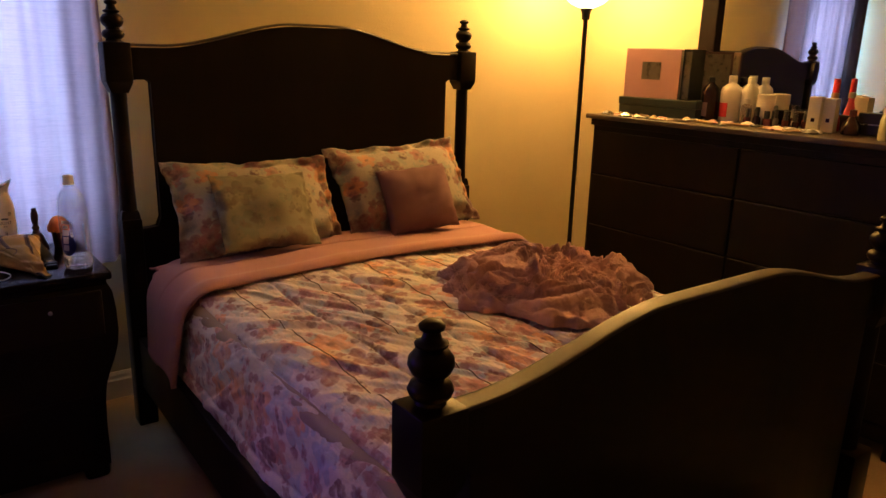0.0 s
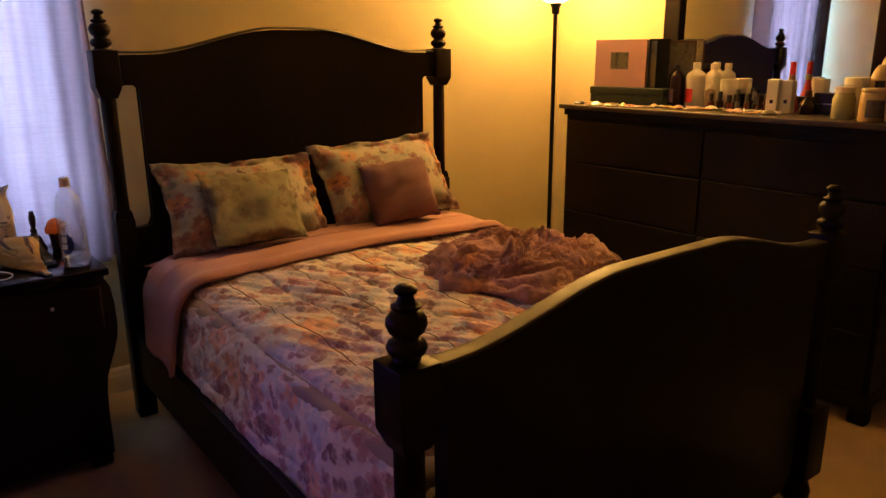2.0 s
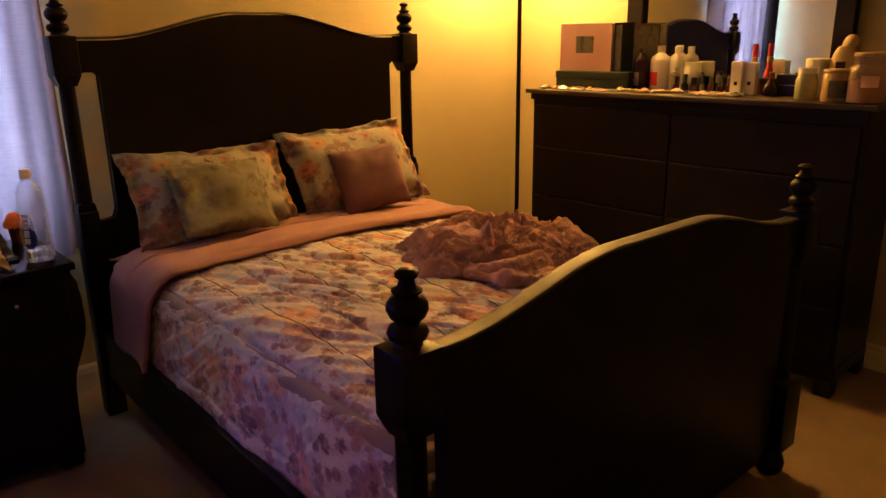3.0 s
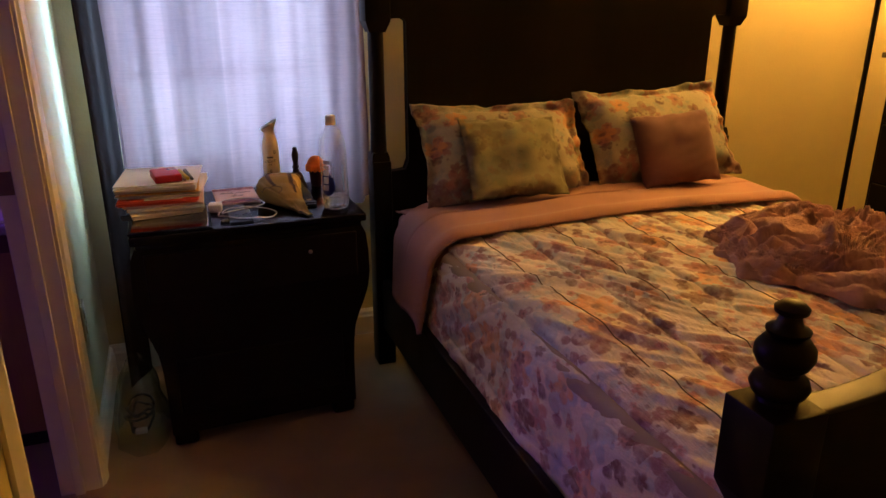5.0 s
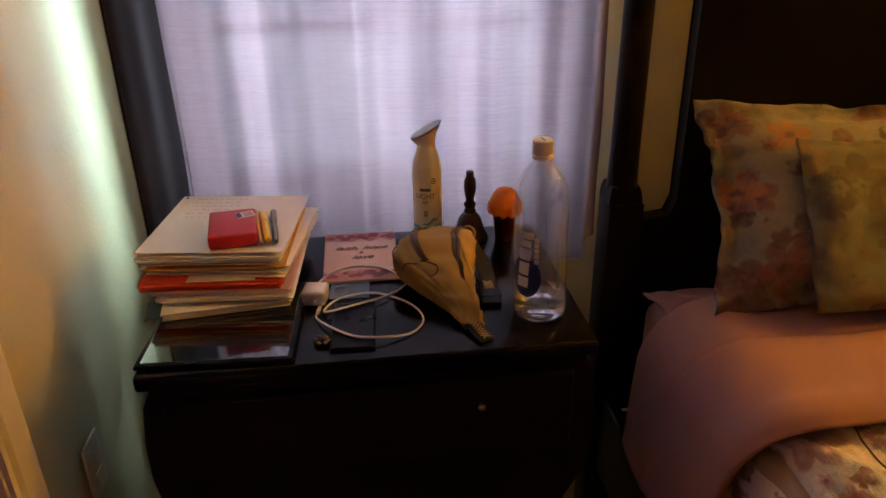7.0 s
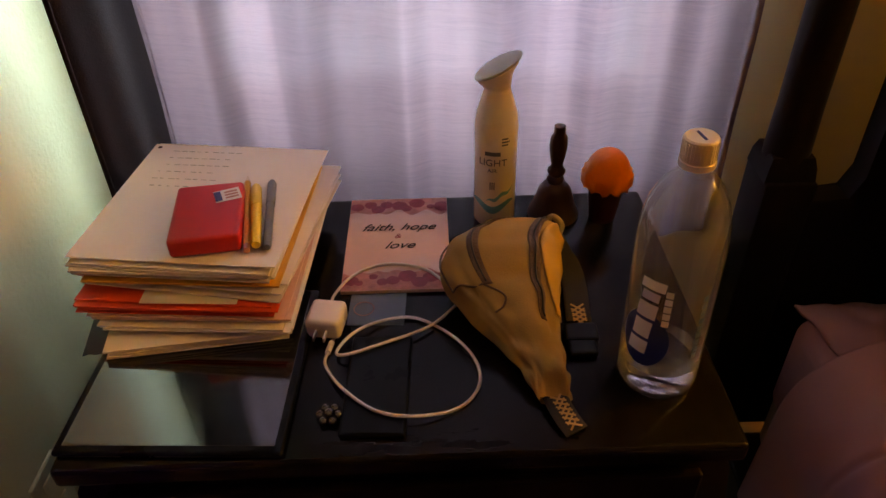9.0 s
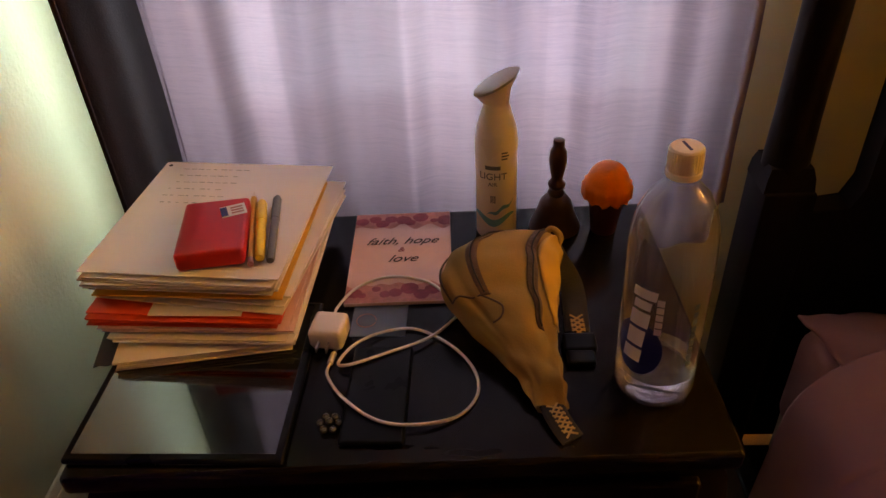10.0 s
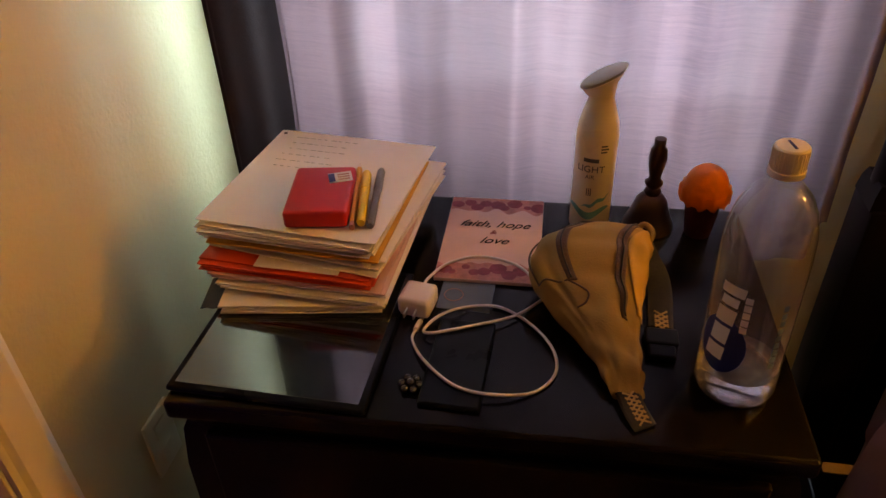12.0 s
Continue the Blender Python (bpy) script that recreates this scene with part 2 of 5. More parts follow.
BRONZE = plain("dull_strike_metal", (0.20, 0.14, 0.10), 0.45, 0.8, var=0.2)
VANITY = plain("brown_vanity_wood", (0.34, 0.19, 0.08), 0.6, var=0.3, stretch=(1, 1, 0.1))
TILE = plain("bathroom_counter", (0.36, 0.36, 0.40), 0.25, var=0.06)
OUTLET = plain("ivory_outlet_plastic", (0.60, 0.51, 0.29), 0.45, var=0.04, bump=0.02)
CORD = plain("black_cord", (0.012, 0.012, 0.012), 0.5)
LINEN = plain("white_towel", (0.70, 0.68, 0.70), 0.9, var=0.1, grain=300, bump=0.8)
DARK_DRAPE = plain("dark_plum_drape", (0.024, 0.0145, 0.013), 0.9, var=0.2, grain=400, bump=0.3)
DARK_DRAPE.node_tree.nodes["Principled BSDF"].inputs["Specular IOR Level"].default_value = 0.02


def see_through(name, tint, gloss_rough, facing_blend, body=None, amount=0.0):
    """Clear thin plastic or glass: light goes straight through, gloss grows towards the rim."""
    m, n, l, b = nodes_of(name)
    clear, gl, lw, mix = n.new("ShaderNodeBsdfTransparent"), n.new("ShaderNodeBsdfGlossy"), n.new("ShaderNodeLayerWeight"), n.new("ShaderNodeMixShader")
    clear.inputs[0].default_value = (*tint, 1)
    gl.inputs["Roughness"].default_value = gloss_rough
    lw.inputs[0].default_value = facing_blend
    l.new(ramp(n, l, lw.outputs["Facing"], [(0.0, 0.08), (0.60, 0.16), (1.0, 0.9)]), mix.inputs[0])
    l.new(clear.outputs[0], mix.inputs[1])
    l.new(gl.outputs[0], mix.inputs[2])
    last = mix.outputs[0]
    if amount:
        d, m2 = n.new("ShaderNodeBsdfDiffuse"), n.new("ShaderNodeMixShader")
        d.inputs[0].default_value = (*body, 1)
        m2.inputs[0].default_value = amount
        l.new(last, m2.inputs[1])
        l.new(d.outputs[0], m2.inputs[2])
        last = m2.outputs[0]
    l.new(last, n["Material Output"].inputs[0])
    return m


BOTTLE = see_through("clear_bottle_plastic", (0.90, 0.91, 0.92), 0.06, 0.45, (0.80, 0.80, 0.80), 0.07)
PANE = see_through("window_glass", (0.95, 0.97, 0.97), 0.01, 0.2)
JAR = see_through("jar_glass", (0.85, 0.80, 0.75), 0.04, 0.4, (0.5, 0.36, 0.28), 0.25)
POLY = see_through("thin_green_bag_film", (0.90, 0.95, 0.91), 0.25, 0.5, (0.15, 0.24, 0.14), 0.22)


def water_material():
    m, n, l, b = nodes_of("water")
    b.inputs["Base Color"].default_value = (1, 1, 1, 1)
    b.inputs["Transmission Weight"].default_value, b.inputs["IOR"].default_value, b.inputs["Roughness"].default_value = 1.0, 1.33, 0.0
    return m


def mirror_material():
    m, n, l, b = nodes_of("mirror_silver")
    b.inputs["Base Color"].default_value = (0.86, 0.87, 0.86, 1)
    b.inputs["Metallic"].default_value, b.inputs["Roughness"].default_value = 1.0, 0.015
    return m


def sheer_material(name):
    """Lavender voile: slubbed weave that glows with the light behind it; bands along x paint in the dimmer glow of its
    folds and doubled cloth.
    """
    m, n, l, b = nodes_of(name)
    thread = noise_tex(n, l, coords(n, l, (60, 60, 900)), 1.0, 3.0)
    slub = noise_tex(n, l, coords(n, l, (9, 9, 210)), 1.0, 4.0, 0.75)
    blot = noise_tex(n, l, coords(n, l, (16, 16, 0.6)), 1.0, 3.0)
    tr, tl, df = n.new("ShaderNodeBsdfTransparent"), n.new("ShaderNodeBsdfTranslucent"), n.new("ShaderNodeBsdfDiffuse")
    tr.inputs[0].default_value = (0.09, 0.075, 0.075, 1)
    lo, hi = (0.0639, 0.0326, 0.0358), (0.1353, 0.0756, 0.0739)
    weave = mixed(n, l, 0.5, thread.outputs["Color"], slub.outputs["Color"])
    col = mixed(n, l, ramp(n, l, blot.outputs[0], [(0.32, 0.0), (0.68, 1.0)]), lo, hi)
    col = mixed(n, l, ramp(n, l, weave, [(0.40, 0.0), (0.62, 0.80)]), col, hi)
    col = mixed(n, l, 1.0, col, ramp(n, l, slub.outputs[0], [(0.36, 0.78), (0.50, 0.98), (0.62, 1.0)]), "MULTIPLY")
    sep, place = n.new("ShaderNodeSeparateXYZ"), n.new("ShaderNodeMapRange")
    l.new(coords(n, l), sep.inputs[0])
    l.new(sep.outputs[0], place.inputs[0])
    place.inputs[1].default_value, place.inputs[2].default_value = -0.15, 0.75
    # how brightly each fold glows, painted into the colour by its place along x
    pleat_shade = ((-0.12, 0.50), (-0.10, 0.78), (-0.05, 0.72), (-0.02, 0.62), (0.005, 0.90), (0.054, 0.94), (0.061, 0.58), (0.16, 0.55), (0.227, 0.60), (0.232, 0.95), (0.238, 0.72), (0.29, 0.84), (0.34, 0.66), (0.40, 0.70), (0.43, 0.96), (0.49, 1.0), (0.53, 0.76), (0.56, 0.92), (0.63, 0.88), (0.66, 0.62), (0.69, 0.40), (0.735, 0.46))
    col = mixed(n, l, 1.0, col, ramp(n, l, place.outputs[0], [((x + 0.15) / 0.9, k) for x, k in pleat_shade]), "MULTIPLY")
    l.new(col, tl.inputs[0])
    df.inputs[0].default_value = (0.34, 0.25, 0.32, 1)
    cloth, out = n.new("ShaderNodeMixShader"), n.new("ShaderNodeMixShader")
    cloth.inputs[0].default_value = 0.30
    l.new(tl.outputs[0], cloth.inputs[1])
    l.new(df.outputs[0], cloth.inputs[2])
    l.new(ramp(n, l, weave, [(0.30, 0.92), (0.70, 0.99)]), out.inputs[0])
    l.new(tr.outputs[0], out.inputs[1])
    l.new(cloth.outputs[0], out.inputs[2])
    l.new(out.outputs[0], n["Material Output"].inputs[0])
    return m


def glow_material(name, color, strength, mottled=False):
    m, n, l, b = nodes_of(name)
    e = n.new("ShaderNodeEmission")
    e.inputs[0].default_value, e.inputs[1].default_value = (*color, 1), strength
    if mottled:
        t = noise_tex(n, l, coords(n, l), 1.6, 3.0)
        l.new(ramp(n, l, t.outputs[0], [(0.38, (0.09, 0.20, 0.42)), (0.55, color), (0.68, (0.46, 0.68, 0.92))]), e.inputs[0])
    l.new(e.outputs[0], n["Material Output"].inputs[0])
    return m


def shade_material():
    m, n, l, b = nodes_of("frosted_lamp_glass")
    b.inputs["Base Color"].default_value = (0.9, 0.8, 0.6, 1)
    b.inputs["Roughness"].default_value = 0.5
    b.inputs["Emission Color"].default_value = (1.0, 0.66, 0.26, 1)
    b.inputs["Emission Strength"].default_value = 6.0
    return m


WATER, MIRROR = water_material(), mirror_material()
SHEER = sheer_material("lavender_sheer")
SHADE = shade_material()
DAYLIGHT = glow_material("bright_overcast_outdoors", (0.36, 0.60, 0.86), DAY, True)


# ---- mesh helpers ----
def part(name, bm, material, parent=None, label="", smooth=None):
    me = bpy.data.meshes.new(name)
    bmesh.ops.recalc_face_normals(bm, faces=bm.faces)
    bm.to_mesh(me)
    bm.free()
    me.materials.append(material)
    if smooth is not None:
        me.shade_smooth() if smooth == 180 else me.set_sharp_from_angle(angle=radians(smooth))
    ob = new(name, me)
    if parent:
        ob.parent = parent
    if label:
        tagged(ob, label)
    return ob


def thing(name, m, label, category, group=""):
    ob = new(name)
    ob.empty_display_size = 0.05
    ob.matrix_basis = m
    return tagged(ob, label, category, group)


def box(x0, x1, y0, y1, z0, z1, bevel=0.0, seg=2):
    bm = bmesh.new()
    bmesh.ops.create_cube(bm, size=1.0)
    for v in bm.verts:
        v.co = Vector((x0 + (v.co.x + 0.5) * (x1 - x0), y0 + (v.co.y + 0.5) * (y1 - y0), z0 + (v.co.z + 0.5) * (z1 - z0)))
    if bevel:
        bmesh.ops.bevel(bm, geom=bm.edges[:], offset=bevel, segments=seg, profile=0.5, affect="EDGES")
    return bm


def joined(*bms):
    out = bmesh.new()
    for b in bms:
        me = bpy.data.meshes.new("tmp")
        b.to_mesh(me)
        b.free()
        out.from_mesh(me)
        bpy.data.meshes.remove(me)
    return out


def moved(bm, m):
    bmesh.ops.transform(bm, matrix=m, verts=bm.verts)
    return bm


def lathe(profile, seg=40, caps=True):
    """A turned shape from (radius, height) pairs."""
    bm = bmesh.new()
    rings = []
    for r, z in profile:
        if r < 1e-5:
            rings.append([bm.verts.new((0, 0, z))])
        else:
            rings.append([bm.verts.new((r * math.cos(2 * math.pi * k / seg), r * math.sin(2 * math.pi * k / seg), z)) for k in range(seg)])
    for a, b in zip(rings, rings[1:]):
        for k in range(seg):
            q = (k + 1) % seg
            if len(a) == 1 and len(b) > 1:
                bm.faces.new((a[0], b[k], b[q]))
            elif len(b) == 1 and len(a) > 1:
                bm.faces.new((a[k], a[q], b[0]))
            elif len(a) > 1:
                bm.faces.new((a[k], a[q], b[q], b[k]))
    for ring in (rings[0], rings[-1]):
        if len(ring) > 1 and caps:
            bm.faces.new(ring)
    return bm


def prism(outline, y0, y1, bevel=0.0):
    """An outline of (x, z) drawn through from y0 to y1."""
    bm = bmesh.new()
    front = [bm.verts.new((x, y0, z)) for x, z in outline]
    back = [bm.verts.new((x, y1, z)) for x, z in outline]
    f1, f2 = bm.faces.new(front), bm.faces.new(back[::-1])
    k = len(outline)
    for i in range(k):
        bm.faces.new((front[i], back[i], back[(i + 1) % k], front[(i + 1) % k]))
    if bevel:
        rim = [e for e in bm.edges if e.link_faces and (f1 in e.link_faces or f2 in e.link_faces)]
        bmesh.ops.bevel(bm, geom=rim, offset=bevel, segments=2, profile=0.5, affect="EDGES")
    return bm


def grid(nu, nv, fn, closed_u=False):
    bm = bmesh.new()
    rows = [[bm.verts.new(fn(i / (nu if closed_u else nu - 1), j / (nv - 1))) for i in range(nu)] for j in range(nv)]
    for j in range(nv - 1):
        for i in range(nu if closed_u else nu - 1):
            q = (i + 1) % nu
            bm.faces.new((rows[j][i], rows[j][q], rows[j + 1][q], rows[j + 1][i]))
    return bm


def thicken(bm, t):
    """Gives a sheet a second skin t behind its upper side (before it, if t is negative) and closes the rim."""
    bm.normal_update()
    if sum(f.normal.z for f in bm.faces) < 0:
        bmesh.ops.reverse_faces(bm, faces=bm.faces[:])
        bm.normal_update()
    faces, rim = bm.faces[:], [e for e in bm.edges if len(e.link_faces) == 1]
    twin = {v: v.co - v.normal * t for v in bm.verts}
    twin = {v: bm.verts.new(c) for v, c in twin.items()}
    for f in faces:
        bm.faces.new([twin[v] for v in reversed(f.verts)])
    for e in rim:
        a, b = e.verts
        bm.faces.new((a, b, twin[b], twin[a]))
    return bm


def spline(points, per=8, closed=False):
    pts = [Vector(p) for p in points]
    k, out = len(pts), []
    for i in range(k if closed else k - 1):
        p0, p1 = pts[(i - 1) % k] if closed or i else pts[0], pts[i]
        p2, p3 = pts[(i + 1) % k], pts[(i + 2) % k] if closed or i + 2 < k else pts[-1]
        for s in range(per):
            t = s / per
            out.append(0.5 * (2 * p1 + (p2 - p0) * t + (2 * p0 - 5 * p1 + 4 * p2 - p3) * t * t + (3 * p1 - p0 - 3 * p2 + p3) * t ** 3))
    if not closed:
        out.append(pts[-1])
    return out


def tube(points, r, seg=8, flat=1.0):
    bm, rings = bmesh.new(), []
    for i, p in enumerate(points):
        d = (points[min(i + 1, len(points) - 1)] - points[max(i - 1, 0)]).normalized()
        side = d.cross(Vector((0, 0, 1)))
        side = side.normalized() if side.length > 1e-4 else Vector((1, 0, 0))
        up = side.cross(d)
        rings.append([bm.verts.new(p + side * r * math.cos(2 * math.pi * k / seg) + up * r * flat * math.sin(2 * math.pi * k / seg)) for k in range(seg)])
    for a, b in zip(rings, rings[1:]):
        for k in range(seg):
            bm.faces.new((a[k], a[(k + 1) % seg], b[(k + 1) % seg], b[k]))
    bm.faces.new(rings[0][::-1])
    bm.faces.new(rings[-1])
    return bm


def lettering(name, body, size, material, parent, m, shear=0.0, label=""):
    data = bpy.data.curves.new(name, "FONT")
    data.body, data.size, data.align_x, data.align_y, data.shear, data.extrude = body, size, "CENTER", "CENTER", shear, 0.0002
    tmp = new("tmp_text", data)
    me = bpy.data.meshes.new_from_object(tmp.evaluated_get(bpy.context.evaluated_depsgraph_get()))
    bpy.data.objects.remove(tmp)
    bpy.data.curves.remove(data)
    me.name = name
    me.materials.append(material)
    ob = new(name, me)
    ob.parent = parent
    ob.matrix_basis = m
    return tagged(ob, label)


def wrapped(r, a0, a1, z0, z1, nu=14, nv=2, shape=None):
    """A patch lying on a cylinder of radius r between two angles and two heights."""
    def at(u, v):
        a, z = a0 + (a1 - a0) * u, z0 + (z1 - z0) * v
        if shape:
            a, z = shape(u, v)
        return Vector((r * math.cos(a), r * math.sin(a), z))
    return grid(nu, nv, at)


def setting(name, bm, material, label, smooth=None):
    return tagged(part(name, bm, material, None, "", smooth), label, "", "", "structure")


# ---- the large structure ----
NY, EX, WX, SY, TOP = 3.088, 3.31, -0.274, -1.60, 2.44
WIN = (-0.125, 0.66, 0.74, 2.08)

setting("floor", box(-2.0, EX + 0.12, SY - 0.12, NY + 0.12, -0.1, 0.0), CARPET, "short brown carpet across the bedroom floor")
setting("ceiling", box(-2.0, EX + 0.12, SY - 0.12, NY + 0.12, TOP, TOP + 0.1), CEILING, "plain off-white painted ceiling")
setting("wall_north", joined(box(WX, WIN[0], NY, NY + 0.12, 0, TOP), box(WIN[1], EX, NY, NY + 0.12, 0, TOP), box(WIN[0], WIN[1], NY, NY + 0.12, 0, WIN[2]), box(WIN[0], WIN[1], NY, NY + 0.12, WIN[3], TOP)), WALL, "cream painted textured wall behind the bed with a window")
setting("wall_east", box(EX, EX + 0.12, SY, NY + 0.12, 0, TOP), WALL, "cream painted textured wall behind the dresser")
setting("wall_south", box(-1.42, EX + 0.12, SY - 0.12, SY, 0, TOP), WALL, "plain cream painted wall")
DOOR = (1.60, 2.335, 2.04)
setting("wall_west", joined(box(WX - 0.098, WX, DOOR[1] + 0.02, NY + 0.12, 0, TOP), box(WX - 0.098, WX, 0.9, DOOR[0] - 0.02, 0, TOP), box(WX - 0.098, WX, DOOR[0] - 0.02, DOOR[1] + 0.02, DOOR[2] + 0.02, TOP)), WALL, "cream painted wall with a doorway to the bathroom")
setting("wall_entry", joined(box(-1.42, -1.30, SY, 1.02, 0, TOP), box(-1.30, WX - 0.098, 0.9, 1.02, 0, TOP)), WALL, "plain cream painted wall of the entry recess")
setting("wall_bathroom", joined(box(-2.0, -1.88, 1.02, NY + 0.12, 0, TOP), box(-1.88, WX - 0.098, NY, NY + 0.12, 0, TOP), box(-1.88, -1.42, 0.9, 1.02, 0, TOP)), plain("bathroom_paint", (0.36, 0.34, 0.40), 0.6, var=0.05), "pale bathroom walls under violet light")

BASE_PROFILE = [(0, 0), (0.016, 0), (0.016, 0.078), (0.012, 0.086), (0.012, 0.100), (0.006, 0.112), (0, 0.112)]


def baseboard(a, b):
    """A moulded skirting along the wall from a to b, on the side to the left of that way."""
    a, b = Vector((*a, 0)), Vector((*b, 0))
    d = (b - a).normalized()
    side = Vector((-d.y, d.x, 0))
    bm = bmesh.new()
    e0 = [bm.verts.new(a + side * u + Vector((0, 0, w))) for u, w in BASE_PROFILE]
    e1 = [bm.verts.new(b + side * u + Vector((0, 0, w))) for u, w in BASE_PROFILE]
    k = len(e0)
    for i in range(k):
        bm.faces.new((e0[i], e1[i], e1[(i + 1) % k], e0[(i + 1) % k]))
    bm.faces.new(e0)
    bm.faces.new(e1[::-1])
    return bm


setting("baseboard", joined(baseboard((EX, NY), (WX, NY)), baseboard((WX, NY - 0.016), (WX, DOOR[1] + 0.09)), baseboard((EX, SY), (EX, NY - 0.016)), baseboard((WX, DOOR[0] - 0.09), (WX, 0.9))), TRIM, "moulded off-white baseboard along the walls")

# doorway to the bathroom: casings, jambs and the strike plate
CASING = [(0, 0), (0.070, 0), (0.070, 0.010), (0.056, 0.020), (0.050, 0.024), (0.014, 0.018), (0.008, 0.012), (0, 0.010)]


def casing_upright(y, out, x, height):
    """A moulded casing whose opening side is at y and which runs out along y."""
    bm = bmesh.new()
    low = [bm.verts.new((x + t, y + out * w, 0)) for w, t in CASING]
    high = [bm.verts.new((x + t, y + out * w, height)) for w, t in CASING]
    k = len(low)
    for i in range(k):
        bm.faces.new((low[i], low[(i + 1) % k], high[(i + 1) % k], high[i]))
    bm.faces.new(low)
    bm.faces.new(high)
    return bm


door = thing("door_1", pose(0, 0, 0), "white painted door casing and jamb of an open doorway", "doorway")
tagged(door, kind="structure")
part("casing", casing_upright(DOOR[1] + 0.005, 1, WX, DOOR[2] + 0.07), TRIM, door)
part("casing", casing_upright(DOOR[0] - 0.005, -1, WX, DOOR[2] + 0.07), TRIM, door)
part("head_casing", box(WX, WX + 0.02, DOOR[0] - 0.005, DOOR[1] + 0.005, DOOR[2] + 0.003, DOOR[2] + 0.07, 0.004), TRIM, door)
part("jamb", joined(box(WX - 0.102, WX + 0.002, DOOR[1], DOOR[1] + 0.02, 0, DOOR[2] + 0.02, 0.002), box(WX - 0.062, WX - 0.036, DOOR[1] - 0.012, DOOR[1], 0, DOOR[2], 0.002)), TRIM, door)
part("jamb", joined(box(WX - 0.102, WX + 0.002, DOOR[0] - 0.02, DOOR[0], 0, DOOR[2] + 0.02, 0.002), box(WX - 0.062, WX - 0.036, DOOR[0], DOOR[0] + 0.012, 0, DOOR[2], 0.002)), TRIM, door)
part("head_jamb", box(WX - 0.102, WX + 0.002, DOOR[0], DOOR[1], DOOR[2], DOOR[2] + 0.02, 0.002), TRIM, door)
part("strike_plate", box(WX - 0.098, WX - 0.064, DOOR[1] - 0.003, DOOR[1], 0.900, 0.960, 0.001), BRONZE, door, "dull metal strike plate")

# outlet on the west wall
outlet = thing("wall_outlet", pose(WX, 2.585, 0.435), "ivory plastic outlet plate low on the wall", "outlet")
part("plate", box(0, 0.006, -0.035, 0.035, -0.057, 0.057, 0.003), OUTLET, outlet)
part("socket", box(0.006, 0.009, -0.016, 0.016, 0.010, 0.040, 0.002), OUTLET, outlet)
part("socket", box(0.006, 0.009, -0.016, 0.016, -0.040, -0.010, 0.002), OUTLET, outlet)

# window: frame, sashes, sill, panes, blind, and the bright outdoors behind
x0, x1, z0, z1 = WIN
window = thing("window_1", pose(0, 0, 0), "white framed sash window behind sheer curtains", "window")
tagged(window, kind="structure")
part("window_frame", joined(box(x0, x0 + 0.035, NY + 0.05, NY + 0.11, z0, z1, 0.003), box(x1 - 0.035, x1, NY + 0.05, NY + 0.11, z0, z1, 0.003), box(x0 + 0.035, x1 - 0.035, NY + 0.05, NY + 0.11, z0, z0 + 0.04, 0.003), box(x0 + 0.035, x1 - 0.035, NY + 0.05, NY + 0.11, z1 - 0.04, z1, 0.003)), TRIM, window)
part("meeting_rail", box(x0 + 0.035, x1 - 0.035, NY + 0.06, NY + 0.10, 1.088, 1.108, 0.003), TRIM, window)
part("window_sill", box(x0 - 0.02, x1 + 0.02, NY - 0.03, NY - 0.001, z0 - 0.03, z0 - 0.002, 0.004), TRIM, window)
for a, b in ((z0 + 0.04, 1.088), (1.108, z1 - 0.04)):
    pane = part("pane", box(x0 + 0.036, x1 - 0.036, NY + 0.078, NY + 0.082, a, b), PANE, window)
    pane.visible_shadow = False
tagged(part("backdrop", box(-1.6, 2.6, 4.2, 4.22, -0.3, 3.4), DAYLIGHT), "bright hazy daylight outside the window", "", "", "structure")


# sheer curtain of two overlapping panels, and a dark drape drawn to the side
def cloth_folds(xa, xb, y, seed, amp=0.65):
    def at(u, v):
        x, z = xa + (xb - xa) * u, 0.62 + 1.63 * (1 - v)
        fold = 0.011 * math.sin(x * 47 + seed + 0.7 * math.sin(z * 1.7)) + 0.006 * math.sin(x * 96 + 1.3 + 0.5 * math.sin(z * 2.3)) + 0.010 * noise.noise((x * 9, z * 0.7, 3.1 + seed))
        hem = 0.008 * math.sin(z * 2.4 + seed) + 0.004 * noise.noise((z * 6, seed, 0))
        if xb > 0.7 and u > 0.84:
            t = (u - 0.84) / 0.16
            x += 0.006 * t
            y_ = y + 0.125 * t * t * (3 - 2 * t)
        else:
            y_ = y
        return Vector((x + (hem if xa < -0.1 and u < 0.05 or xb > 0.7 and u > 0.95 else 0.0) + 0.006 * math.sin(z * 1.3 + x), y_ + amp * fold, z))
    return at


curtain = thing("sheer_curtain", pose(0, 0, 0), "sheer lavender curtain panels hanging in soft folds over the window", "curtain")
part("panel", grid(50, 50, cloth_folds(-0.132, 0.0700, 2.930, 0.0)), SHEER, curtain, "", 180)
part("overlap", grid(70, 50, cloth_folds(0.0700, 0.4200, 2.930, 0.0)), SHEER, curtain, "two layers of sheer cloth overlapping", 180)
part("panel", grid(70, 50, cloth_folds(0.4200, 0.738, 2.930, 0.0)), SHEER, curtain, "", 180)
part("rod", moved(lathe([(0, -0.42), (0.009, -0.42), (0.009, 0.42), (0, 0.42)], 14), pose(0.320, 2.930, 2.26, 0, 90, 0)), LAMP_BLACK, curtain)
drape_side = thing("dark_drape", pose(0, 0, 0), "narrow dark plum drape hanging at the side of the window", "curtain")


